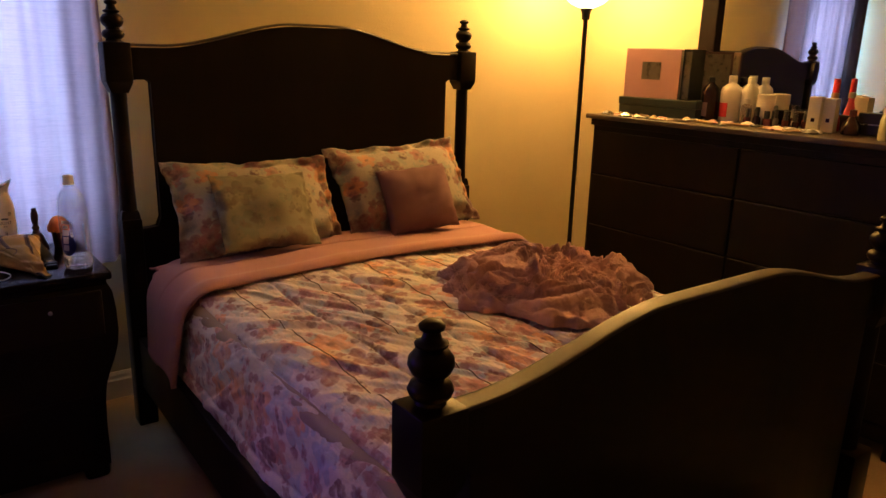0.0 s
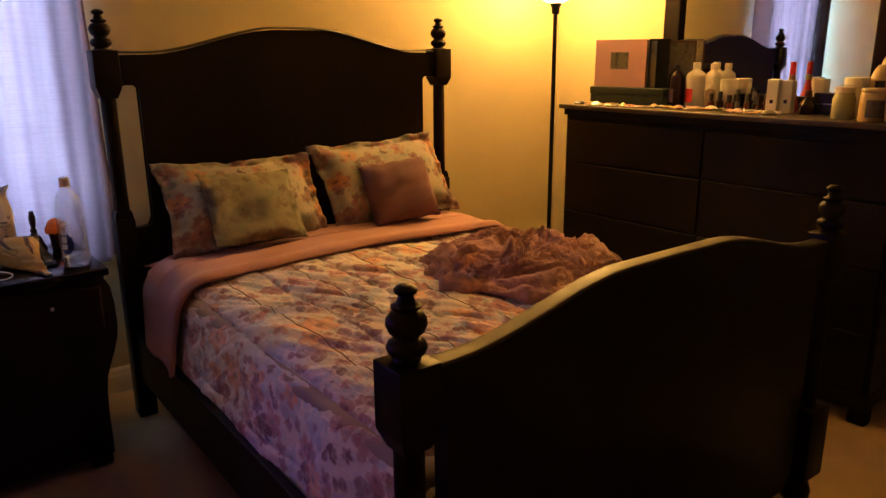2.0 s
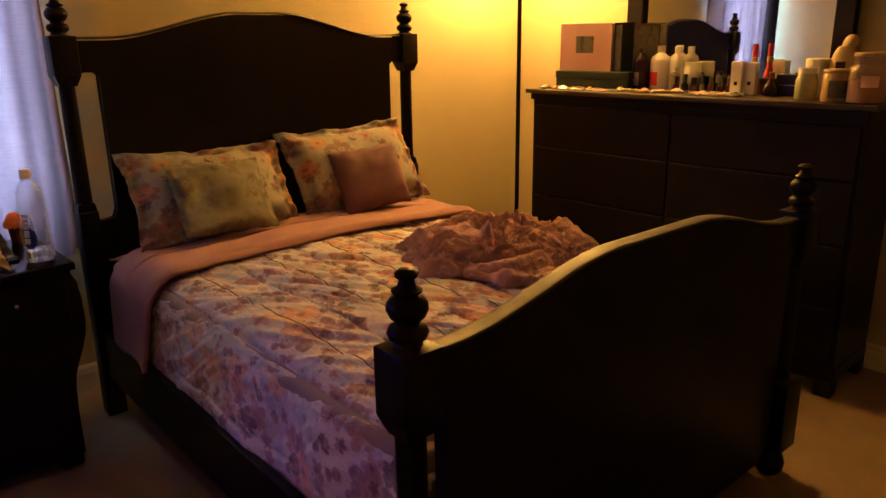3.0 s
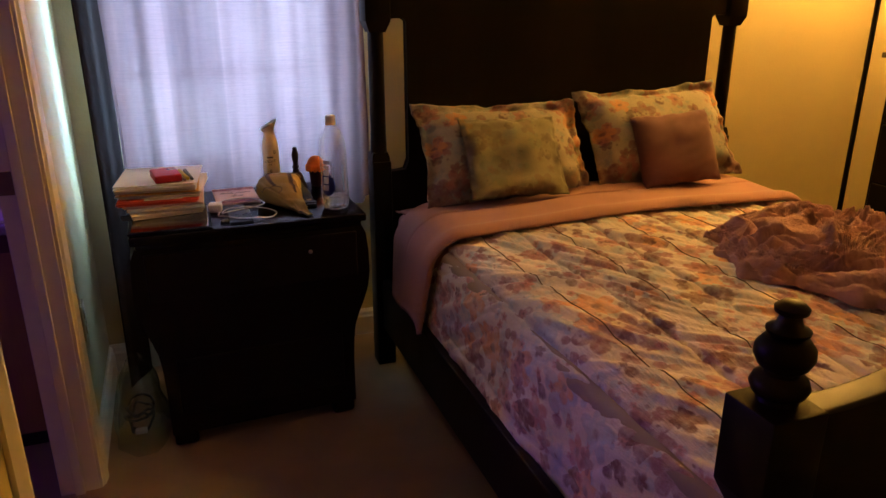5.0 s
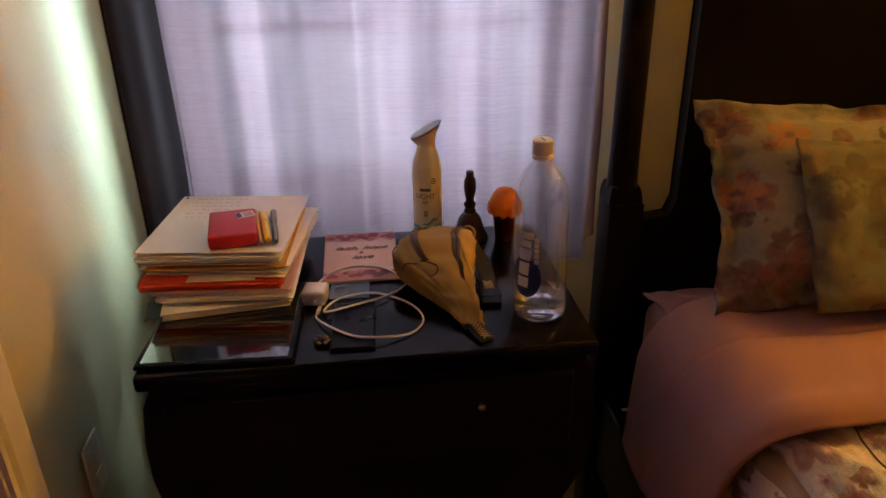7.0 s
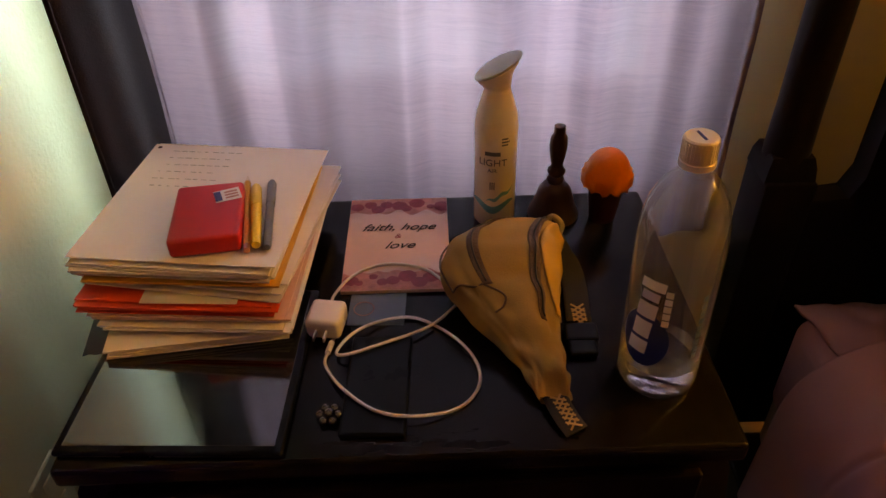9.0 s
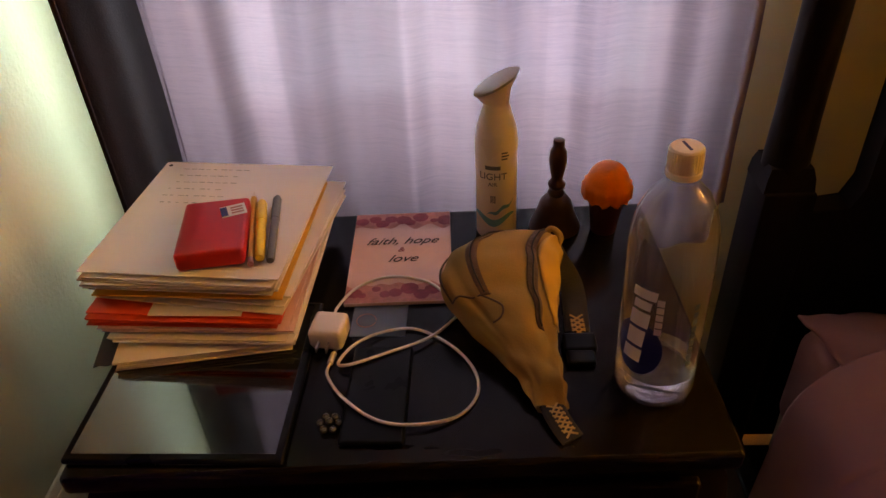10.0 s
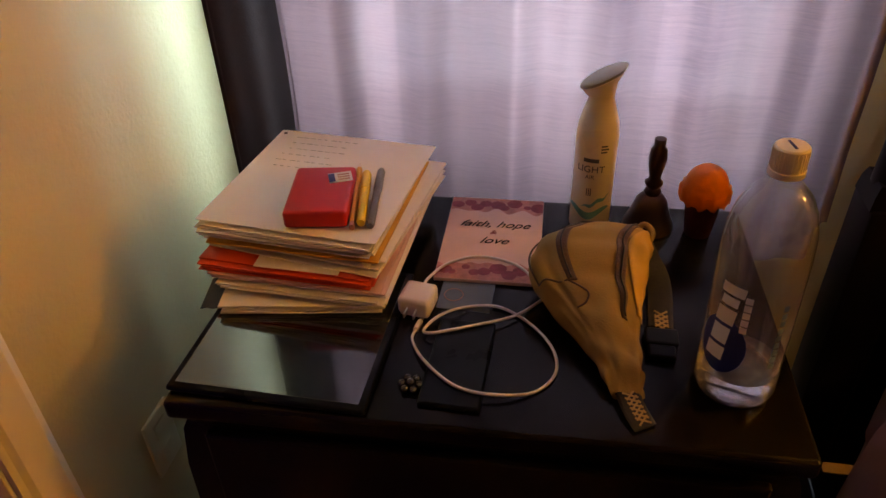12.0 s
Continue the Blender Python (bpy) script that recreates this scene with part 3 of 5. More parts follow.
def drape_at(u, v):
    """Hangs in front of the window's side, its room edge forward of the wall and its other edge back by the sheer."""
    z = 0.04 + 2.21 * (1 - v)
    x, y = -0.194 + 0.066 * u, 2.858 + 0.124 * u
    fold = 0.0012 * math.sin(u * 15 + 0.6 * math.sin(z * 1.9)) + 0.004 * noise.noise((u * 2, z * 0.8, 4.0))
    return Vector((x + 0.9 * fold + 0.004 * math.sin(z * 1.6), y - 0.4 * fold, z))


part("panel", thicken(grid(40, 40, drape_at), 0.003), DARK_DRAPE, drape_side, "", 180)
part("side_hem", tube([drape_at(0.0, k / 40) for k in range(41)], 0.0035, 8), DARK_DRAPE, drape_side, "stitched double edge of the cloth", 180)


# ---- the bed ----
BX0, BX1, FY, HY = 0.734, 2.226, 0.92, 2.82
bed = thing("bed_frame", pose(0, 0, 0), "black-stained wooden four-post bed frame with arched headboard and footboard", "bed")


def finial(z):
    return [(0.0, z - 0.01), (0.040, z - 0.01), (0.040, z), (0.026, z + 0.004), (0.024, z + 0.010), (0.033, z + 0.016), (0.037, z + 0.026), (0.033, z + 0.036), (0.022, z + 0.042), (0.022, z + 0.047),
            (0.031, z + 0.054), (0.037, z + 0.067), (0.036, z + 0.078), (0.028, z + 0.089), (0.019, z + 0.093), (0.026, z + 0.098), (0.027, z + 0.102), (0.017, z + 0.107), (0.014, z + 0.116),
            (0.013, z + 0.120), (0.020, z + 0.125), (0.021, z + 0.131), (0.013, z + 0.138), (0.0, z + 0.140)]


def post_block(x, y, z_low, z_high, half=0.044):
    bm = box(x - half, x + half, y - half, y + half, z_low, z_high, 0.004)
    cone = lathe([(0.040, z_low - 0.035), (0.061, z_low + 0.002)], 4)
    moved(cone, Matrix.Translation((x, y, 0)) @ pose(0, 0, 0, 0, 0, 45))
    return joined(bm, cone)


for x in (BX0, BX1):
    part("head_post", joined(post_block(x, HY, 1.285, 1.418), moved(lathe([(0.030, 0.83), (0.028, 0.9), (0.027, 1.29)], 24), Matrix.Translation((x, HY, 0))),
                             moved(lathe([(0.038, 0.838), (0.044, 0.824), (0.047, 0.804)], 4), Matrix.Translation((x, HY, 0)) @ pose(0, 0, 0, 0, 0, 45)),
                             box(x - 0.033, x + 0.036, HY - 0.040, HY + 0.034, 0.0, 0.806, 0.004)), ESPRESSO, bed, "", 40)
    part("finial", moved(lathe(finial(1.418), 36), Matrix.Translation((x, HY, 0))), ESPRESSO, bed, "", 50)
    part("foot_post", joined(post_block(x, FY, 0.755, 0.888), moved(lathe([(0.029, 0.09), (0.029, 0.74)], 24), Matrix.Translation((x, FY, 0))),
                             box(x - 0.052, x + 0.052, FY - 0.052, FY + 0.052, 0.10, 0.34, 0.004),
                             moved(lathe([(0, 0.0), (0.030, 0.0), (0.044, 0.018), (0.047, 0.04), (0.040, 0.065), (0.026, 0.078), (0.026, 0.102)], 28), Matrix.Translation((x, FY, 0)))), ESPRESSO, bed, "", 40)
    part("finial", moved(lathe(finial(0.888), 36), Matrix.Translation((x, FY, 0))), ESPRESSO, bed, "", 50)


def arch(x, z_side, z_top, far, near):
    """Height of an ogee arch at x across the bed: flat at the sides, rising between far and near of the middle."""
    t = min(1.0, max(0.0, (far - abs(x - (BX0 + BX1) / 2)) / (far - near)))
    return z_side + (z_top - z_side) * t * t * (3 - 2 * t)


xs = [BX0 + 0.04 + (BX1 - BX0 - 0.08) * k / 60 for k in range(61)]
head_top = [(x, arch(x, 1.402, 1.494, 0.60, 0.08)) for x in xs]
foot_top = [(x, arch(x, 0.866, 0.950, 0.66, 0.17)) for x in xs]


def headboard():
    lower = 0.30
    pts = head_top[::-1]
    left = [(BX0 + 0.04, 1.290), (BX0 + 0.075, 1.298), (BX0 + 0.095, 1.298), (BX0 + 0.110, 1.285), (BX0 + 0.112, 0.80), (BX0 + 0.098, 0.765), (BX0 + 0.04, 0.765)]
    right = [(BX1 - (x - BX0), z) for x, z in left][::-1]
    outline = pts + left + [(BX0 + 0.04, lower), (BX1 - 0.04, lower)] + right
    return prism(outline, HY - 0.018, HY + 0.022, 0.004)


part("headboard", headboard(), ESPRESSO, bed, "", 35)
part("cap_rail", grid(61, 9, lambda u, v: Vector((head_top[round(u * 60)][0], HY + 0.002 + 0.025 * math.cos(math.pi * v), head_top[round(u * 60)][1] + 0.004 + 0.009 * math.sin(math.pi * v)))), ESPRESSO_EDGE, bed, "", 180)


def footboard():
    left = [(BX0 + 0.04, 0.76), (BX0 + 0.074, 0.755), (BX0 + 0.074, 0.15), (BX0 + 0.12, 0.085)]
    right = [(BX1 - (x - BX0), z) for x, z in left][::-1]
    return prism(foot_top[::-1] + left + right, FY - 0.020, FY + 0.020, 0.004)


part("footboard", footboard(), ESPRESSO, bed, "", 35)
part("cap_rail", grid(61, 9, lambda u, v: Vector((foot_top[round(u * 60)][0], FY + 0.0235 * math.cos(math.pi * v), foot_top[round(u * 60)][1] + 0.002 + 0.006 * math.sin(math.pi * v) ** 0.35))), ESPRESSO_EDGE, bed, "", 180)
for x in (BX0 - 0.012, BX1 - 0.016):
    part("side_rail", box(x, x + 0.028, FY + 0.044, HY - 0.046, 0.16, 0.36, 0.004), ESPRESSO, bed)
part("slat_base", box(BX0 + 0.02, BX1 - 0.02, FY + 0.06, HY - 0.06, 0.28, 0.33, 0.004), ESPRESSO, bed)

mattress = thing("mattress", pose(0, 0, 0), "beige mattress under mauve sheets on the bed frame", "mattress")
part("core", box(BX0 + 0.05, BX1 - 0.05, FY + 0.06, HY - 0.07, 0.332, 0.615, 0.03, 4), TICKING, mattress, "", 60)
part("sheet", box(BX0 + 0.035, BX1 - 0.035, 2.30, 2.735, 0.45, 0.628, 0.03, 4), MAUVE, mattress, "mauve fitted sheet", 60)

CXB = (BX0 + BX1) / 2


def drape(s, drop, half, r, z_top):
    """A point (x, z) on a cloth profile across the bed at arc length s from the middle."""
    sign, a = (1 if s >= 0 else -1), abs(s)
    flat = half - r
    if a <= flat:
        return CXB + sign * a, z_top
    arc = r * math.pi / 2
    if a <= flat + arc:
        t = (a - flat) / r
        return CXB + sign * (flat + r * math.sin(t)), z_top - r + r * math.cos(t)
    down = a - flat - arc
    return CXB + sign * (half + 0.10 * down * (1 - 0.4 * down)), z_top - r - down


def wrinkle(x, y, s):
    across, along = x * 0.87 + y * 0.50, y * 0.87 - x * 0.50
    warp = 0.06 * noise.noise((x * 3, y * 3, 6.0))
    f = noise.noise(((across + warp) * 25, along * 2.0, 0.3)) * 0.014 + noise.noise(((across + warp) * 54, along * 3.6, 1.7)) * 0.009
    f *= 0.7 + 0.9 * max(0.0, noise.noise((x * 1.7, y * 1.7, 12.0)) + 0.4)
    f += noise.noise((x * 2.1, y * 2.1, 5.0)) * 0.008
    line = abs(((x - 1.033) / 0.236) % 1.0 - 0.5) * 2
    if s:
        f -= 0.013 * math.exp(-((1 - line) / 0.06) ** 2)
        f += 0.003 * math.sin(math.pi * line) ** 0.5
    return f


def quilt_at(u, v):
    y = 0.968 + 1.56 * v
    reach = 0.62 + 0.06 + 0.34 + 0.02 * noise.noise((y * 3, 0, 9 if u > 0.5 else 4))
    s = (u * 2 - 1) * reach
    x, z = drape(s, 0.3, 0.715, 0.13, 0.655)
    side = max(0.0, abs(s) - 0.62)
    w = wrinkle(x if side == 0 else CXB + s, y, True)
    z += w * (1 if side < 0.1 else 0.3)
    x += (1 if s > 0 else -1) * min(1.0, side / 0.2) * (0.022 * noise.noise((y * 5, z * 1.5, 2.0)) + w * 0.5)
    if v < 0.05:
        z -= (0.05 - v) * 1.6
    z += 0.02 * math.exp(-((x - CXB) / 0.45) ** 2)
    return Vector((x, y, z))


quilt = thing("quilt", pose(0, 0, 0), "wrinkled floral quilt in cream, rose, orange and grey on the bed", "quilt")
part("cover", thicken(grid(440, 260, quilt_at), 0.012), QUILT, quilt, "", 180)
for xs_ in (0.915, 1.151, 1.387, 1.623, 1.859, 2.095):
    line = []
    for k in range(150):
        v = 0.03 + 0.94 * k / 149
        y = 0.968 + 1.56 * v
        reach = 0.62 + 0.06 + 0.34 + 0.02 * noise.noise((y * 3, 0, 9 if xs_ > CXB else 4))
        line.append(quilt_at(((xs_ - CXB) / reach + 1) / 2, v) + Vector((0.0015 * noise.noise((y * 5, xs_, 0)), 0, 0.0012)))
    part("stitched_seam", tube(line, 0.0015, 6), ZIP, quilt, "", 180)


def fold_at(u, v):
    y = 2.262 + 0.36 * v
    reach = 1.02 + 0.02 * noise.noise((y * 4, 0, 2))
    s = (u * 2 - 1) * reach
    x, z = drape(s, 0.3, 0.752, 0.14, 0.686)
    side = max(0.0, abs(s) - 0.62)
    y += 0.035 * noise.noise((s * 1.6, 2.0, 0)) * (1 - v) + (0.10 * side if s < 0 else 0.0) * (1 - v)
    z += noise.noise((x * 2.0, y * 5, 4.4)) * 0.008 + noise.noise((x * 7 + y * 3, y * 9 - x * 3, 8.8)) * 0.004 - 0.006 * math.exp(-((v - 0.60 - 0.03 * noise.noise((x * 3, 1, 0))) / 0.014) ** 2)
    x += (1 if s > 0 else -1) * min(1.0, side / 0.2) * 0.018 * noise.noise((y * 6, z * 2, 7.0))
    z += 0.02 * math.exp(-((x - CXB) / 0.45) ** 2)
    edge = min(v, 0.06) / 0.06
    z -= 0.012 * (1 - edge) ** 2
    z += 0.010 * math.exp(-((v - 0.10) / 0.09) ** 2)
    return Vector((x, y, z))


part("turned_back_edge", thicken(grid(150, 100, fold_at), 0.018), MAUVE, quilt, "plain mauve lining folded back over the quilt", 180)


def crumple_at(u, v):
    x = 0.80 + 0.20 * u
    y = 2.58 + 0.16 * v
    z = 0.632 + 0.018 * abs(noise.noise((x * 14, y * 16, 3))) + 0.03 * math.sin(math.pi * u) * math.sin(math.pi * v)
    return Vector((x - 0.03 * v, y, z))


crumpled = thing("top_sheet", pose(0, 0, 0), "crumpled mauve sheet tucked by the pillows", "sheet")
part("cloth", thicken(grid(30, 26, crumple_at), 0.004), MAUVE, crumpled, "", 180)


def pillow_bm(w, h, t, flange=0.0, seed=0.0, puff=0.42):
    """A stuffed pillow lying in x and z, with pinched corners, creases and an optional flange."""
    def shell(side):
        def at(u, v):
            a, b = u * 2 - 1, v * 2 - 1
            bow = 0.09 if flange > 0.03 else 0.05
            pinch = 1 - bow * (1 - a * a) * abs(b) ** 3
            ia, ib = a / (1 - flange * 2 / w * 0.9), b / (1 - flange * 2 / h * 0.9)
            k = max(0.0, 1 - min(1, abs(ia)) ** 2.4) * max(0.0, 1 - min(1, abs(ib)) ** 2.4)
            d = t / 2 * k ** puff
            d += (noise.noise((a * 1.5 + seed, b * 1.5, seed)) * (0.016 if flange else 0.012) + noise.noise((a * 2.0 + seed + b, b * 4 - a * 2, seed + 4)) * 0.005) * min(1, k * 3)
            z = b * h / 2 * pinch + 0.010 * noise.noise((a * 3, seed, 1.0)) * abs(b)
            x = a * w / 2 * (1 - bow * 0.8 * (1 - b * b) * abs(a) ** 3)
            wave = (0.022 * noise.noise((a * 3.1 + seed * 3, b * 3.1, 2.0)) + 0.016 * noise.noise((a * 8 + seed, b * 8, 5.0))) * (1.0 if flange > 0.03 else 0.4) * (1 - min(1, k * 4))
            return Vector((x, side * (d + 0.0025) + wave, z))
        return at
    bm = joined(grid(56, 44, shell(-1)), grid(56, 44, shell(1)))
    bmesh.ops.remove_doubles(bm, verts=bm.verts, dist=0.0002)
    rim = [e for e in bm.edges if len(e.link_faces) == 1]
    bmesh.ops.bridge_loops(bm, edges=rim)
    return bm


def pillow(name, m, w, h, t, material, label, flange=0.0, seed=0.0, puff=0.42):
    ob = part(name, pillow_bm(w, h, t, flange, seed, puff), material, None, "", 180)
    ob.matrix_basis = m
    return tagged(ob, label, "pillow", "pillows on the bed")


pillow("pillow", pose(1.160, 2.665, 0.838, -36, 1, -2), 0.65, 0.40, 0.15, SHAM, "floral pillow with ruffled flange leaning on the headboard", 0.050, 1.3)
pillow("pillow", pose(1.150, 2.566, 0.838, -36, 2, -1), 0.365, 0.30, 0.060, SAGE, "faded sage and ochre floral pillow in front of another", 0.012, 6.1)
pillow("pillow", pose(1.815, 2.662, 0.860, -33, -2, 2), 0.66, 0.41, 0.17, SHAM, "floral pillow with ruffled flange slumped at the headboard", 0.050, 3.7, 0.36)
pillow("throw_pillow", pose(1.800, 2.535, 0.828, -26, -4, -4), 0.315, 0.275, 0.11, MAUVE_PILLOW, "small plain mauve cushion leaning on a pillow", 0.0, 8.2)


# crumpled throw blanket
def throw_at(u, v):
    a = 2 * math.pi * u
    ca, sa = math.cos(a), math.sin(a)
    edge = 0.355 + 0.04 * math.cos(2 * a - 0.9) + 0.085 * noise.noise((ca * 1.5, sa * 1.5, 4)) + 0.060 * noise.noise((ca * 4, sa * 4, 1)) + 0.03 * noise.noise((ca * 9, sa * 9, 6))
    r = v ** 0.8 * edge
    x, y = 1.785 + 0.97 * r * ca, 1.755 + 1.12 * r * sa
    p = Vector((x * 7.0, y * 7.0, 0.0))
    w1 = noise.noise_vector(p * 0.55) * 1.5
    w2 = noise.noise_vector(p * 1.6 + Vector((7, 3, 1))) * 0.45
    q = p + w1 + w2 * 0.4
    lump = 0.5 + noise.noise((q.x * 0.55, q.y * 0.55, 9.0))
    way = 0.5 + 0.5 * math.tanh(7 * noise.noise((p.x * 0.42, p.y * 0.42, 3.3)))
    billow = (abs(noise.noise((q.x * 0.42, q.y * 1.55, 5.5))) * way + abs(noise.noise((q.x * 1.5 + q.y * 0.5, q.y * 0.40 - q.x * 0.3, 8.5))) * (1 - way)) * 1.9
    billow2 = abs(noise.noise((q.x * 1.2 + 4 + q.y * way, q.y * 2.2, 1.5))) * 1.9
    billow3 = abs(noise.noise((q.x * 4.1, q.y * 4.1 + 2, 7.5))) * 1.9
    fall = max(0.0, 1 - v ** 3.2)
    h = (0.006 + 0.026 * lump * fall + 0.062 * billow ** 0.7 + 0.026 * billow2 ** 0.8 + 0.008 * billow3) * fall ** 0.45
    lift = 0.655 + 0.02 * math.exp(-((x - CXB) / 0.45) ** 2)
    return Vector((x, y, lift + 0.004 + max(0.0, h)))


def nubby(bm):
    """Raises knitted nubs out of a smooth cloth, along its own normals."""
    bm.normal_update()
    nubs = []
    for v in bm.verts:
        c = v.co
        loop = noise.voronoi(Vector((c.x * 74, c.y * 74, c.z * 74)))[0][0]
        nubs.append(v.normal * (0.0042 * (0.75 - loop) + 0.0026 * noise.noise((c.x * 190, c.y * 190, c.z * 190)) + 0.004 * noise.noise((c.x * 34, c.y * 34, c.z * 34))))
    for v, d in zip(bm.verts, nubs):
        v.co += d
    return bm


tagged(part("throw_blanket", nubby(grid(480, 170, throw_at, True)), THROW, None, "", 180), "fuzzy mauve knitted throw blanket crumpled in a heap on the quilt", "blanket")

# ---- floor lamp in the corner ----
torch = thing("floor_lamp", pose(LAMP[0], LAMP[1], 0), "black metal torchiere floor lamp, lit, in the corner", "lamp")
part("base", lathe([(0, 0), (0.125, 0), (0.128, 0.012), (0.11, 0.022), (0.03, 0.032), (0.018, 0.05), (0.0, 0.05)], 40), LAMP_BLACK, torch, "", 40)
part("pole", lathe([(0.0115, 0.04), (0.0115, 1.60)], 20), LAMP_BLACK, torch, "", 60)
part("collar", lathe([(0.012, 1.585), (0.020, 1.59), (0.022, 1.62), (0.030, 1.635), (0.030, 1.65), (0, 1.65)], 24), LAMP_BLACK, torch, "", 40)
# added out of sight in the bowl to keep steep light off nearby walls
part("bulb_light_blocker", lathe([(0, 1.690), (0.044, 1.692), (0.050, 1.697), (0.050, 1.700), (0, 1.700)], 32), LAMP_BLACK, torch, "unseen dark disc added under the bulb to cut its downward light", 40)
shade = part("shade", thicken(lathe([(0.03, 1.645), (0.075, 1.665), (0.115, 1.70), (0.135, 1.75)], 40, False), 0.004), SHADE, torch, "glowing frosted glass bowl", 60)
shade.visible_shadow = False

# ---- nightstand ----
NS = pose(0.2335, 2.649, 0, 0, 0, 1.8)
NT = 0.731
stand = thing("nightstand", NS, "black-stained wooden nightstand with curved sides and drawers", "nightstand")
part("top", joined(box(-0.344, 0.344, -0.229, 0.229, NT - 0.026, NT, 0.006, 3), box(-0.330, 0.330, -0.216, 0.223, NT - 0.044, NT - 0.026, 0.005)), ESPRESSO_TOP, stand, "", 40)


def nightstand_body():
    """Straight above, drawn in below the middle by an ogee, down to bracket feet."""
    prof = [(0.334, 0.687), (0.346, 0.66), (0.352, 0.60), (0.353, 0.53), (0.348, 0.48), (0.336, 0.43), (0.322, 0.385), (0.309, 0.335), (0.303, 0.28), (0.300, 0.20), (0.300, 0.045)]
    bm, rings = bmesh.new(), []
    for hw, z in prof:
        front = -0.209 + (0.353 - hw) * 0.8
        rings.append([bm.verts.new(p) for p in ((-hw, front, z), (hw, front, z), (hw, 0.212, z), (-hw, 0.212, z))])
    for a, b in zip(rings, rings[1:]):
        for k in range(4):
            bm.faces.new((a[k], a[(k + 1) % 4], b[(k + 1) % 4], b[k]))
    bm.faces.new(rings[0])
    bm.faces.new(rings[-1])
    return bm


part("body", nightstand_body(), ESPRESSO, stand, "", 30)
for sx in (-1, 1):
    for ya, yb in ((-0.164, -0.09), (0.135, 0.209)):
        xa, xb = sorted((sx * 0.296, sx * 0.222))
        part("foot", box(xa, xb, ya, yb, 0.0, 0.06, 0.012, 3), ESPRESSO, stand)
upper = part("drawer", box(-0.312, 0.312, -0.220, -0.207, 0.525, 0.672, 0.004), ESPRESSO, stand)
part("knob", moved(lathe([(0, 0), (0.003, 0), (0.003, 0.006), (0.006, 0.009), (0.006, 0.013), (0.004, 0.015), (0, 0.016)], 18), pose(0.162, -0.220, 0.628, 90)), STEEL, upper, "small dull metal knob", 40)
part("drawer", box(-0.262, 0.262, -0.178, -0.164, 0.12, 0.31, 0.004), ESPRESSO, stand)

# paper stack with folders
random.seed(4)


def sheet_pile(name, cx, cy, z, w, h, count, turn, material, label, category="papers", spread=0.006, tilt=0.0):
    """A pile of loose sheets, each a thin slab turned and shifted a little."""
    t = 0.0
    pile = thing(name, pose(cx, cy, z, 0, tilt, turn), label, category)
    for k in range(count):
        dx, dy, da = random.uniform(-spread, spread), random.uniform(-spread, spread), random.uniform(-1.6, 1.6)
        th = random.uniform(0.0012, 0.0026)

        def at(u, v, dx=dx, dy=dy, k=k, t=t):
            x, y = (u - 0.5) * w + dx, (v - 0.5) * h + dy
            lift = 0.0009 * noise.noise((u * 3 + k, v * 3, k)) * (2 * abs(u - 0.5)) ** 2
            return Vector((x, y, t + lift))
        ob = part("sheet", thicken(grid(9, 9, at), -th), material if not isinstance(material, list) else material[k % len(material)], pile)
        ob.matrix_basis = pose(0, 0, 0, 0, 0, da)
        t += th + 0.0011
    return t


STX, STY = -0.006, 2.735
z = NT + 0.0112
z += sheet_pile("torn_notebook_pages", STX - 0.004, STY - 0.046, z, 0.200, 0.250, 4, 9, CREAM, "cream notebook pages with a torn black edge", "notebook", 0.003)
z += sheet_pile("white_papers", STX + 0.012, STY - 0.026, z, 0.212, 0.262, 5, -3, [WHITE, CREAM], "loose white and cream papers in the stack", "papers", 0.008)
z += sheet_pile("pink_papers", STX + 0.006, STY - 0.022, z, 0.226, 0.264, 2, -3, PINK_PAPER, "pale pink sheets under the orange folders", "papers", 0.004)
z += sheet_pile("orange_folder", STX - 0.002, STY - 0.018, z, 0.226, 0.262, 5, -4, ORANGE_CARD, "orange paper folders in the middle of the stack", "folder", 0.006)
slip = thing("label_slip", pose(STX + 0.004, STY - 0.134, z, 3, 0, -2), "small grey-white card slip poking out over the folders", "card")
part("card", box(-0.054, 0.056, -0.014, 0.060, 0.0002, 0.0012, 0.0004), CREAM, slip)
z += 0.0016
z += sheet_pile("white_papers", STX + 0.008, STY + 0.000, z, 0.232, 0.252, 4, -8, [CREAM, WHITE], "white sheets turned askew in the stack", "papers", 0.009)
z += sheet_pile("yellow_folder", STX + 0.004, STY - 0.006, z, 0.226, 0.252, 1, -5, PENCIL, "single yellow card sheet between the papers", "folder", 0.002)
z += sheet_pile("white_papers", STX - 0.002, STY - 0.001, z, 0.228, 0.250, 8, -5, [WHITE, CREAM, WHITE], "pile of handwritten white papers on folders", "papers", 0.007)
zp = z
top_page = thing("handwritten_page", pose(STX, STY, zp, 0, 0, -6), "white sheet with faint handwriting on the paper stack", "paper")
part("sheet", thicken(grid(12, 12, lambda u, v: Vector(((u - 0.5) * 0.242, (v - 0.5) * 0.252, 0.0002 + 0.006 * max(0, u - 0.8) * (1 - v)))), -0.0008), WHITE, top_page)
for k in range(9):
    ln = 0.05 + 0.05 * random.random()
    xk = -0.095 + 0.01 * random.random() + (0.15 if k > 6 else 0)
    ln = 0.012 if k > 6 else ln
    yk = 0.125 - 0.017 * k - (0.06 if k > 6 else 0)
    for j in range(int(ln / 0.011) + 1):
        part("pen_line", box(xk + 0.011 * j, xk + 0.011 * j + random.uniform(0.003, 0.009), yk, yk + random.uniform(0.0008, 0.0016), 0.0012, 0.0014), SPRAY_CAP, top_page)
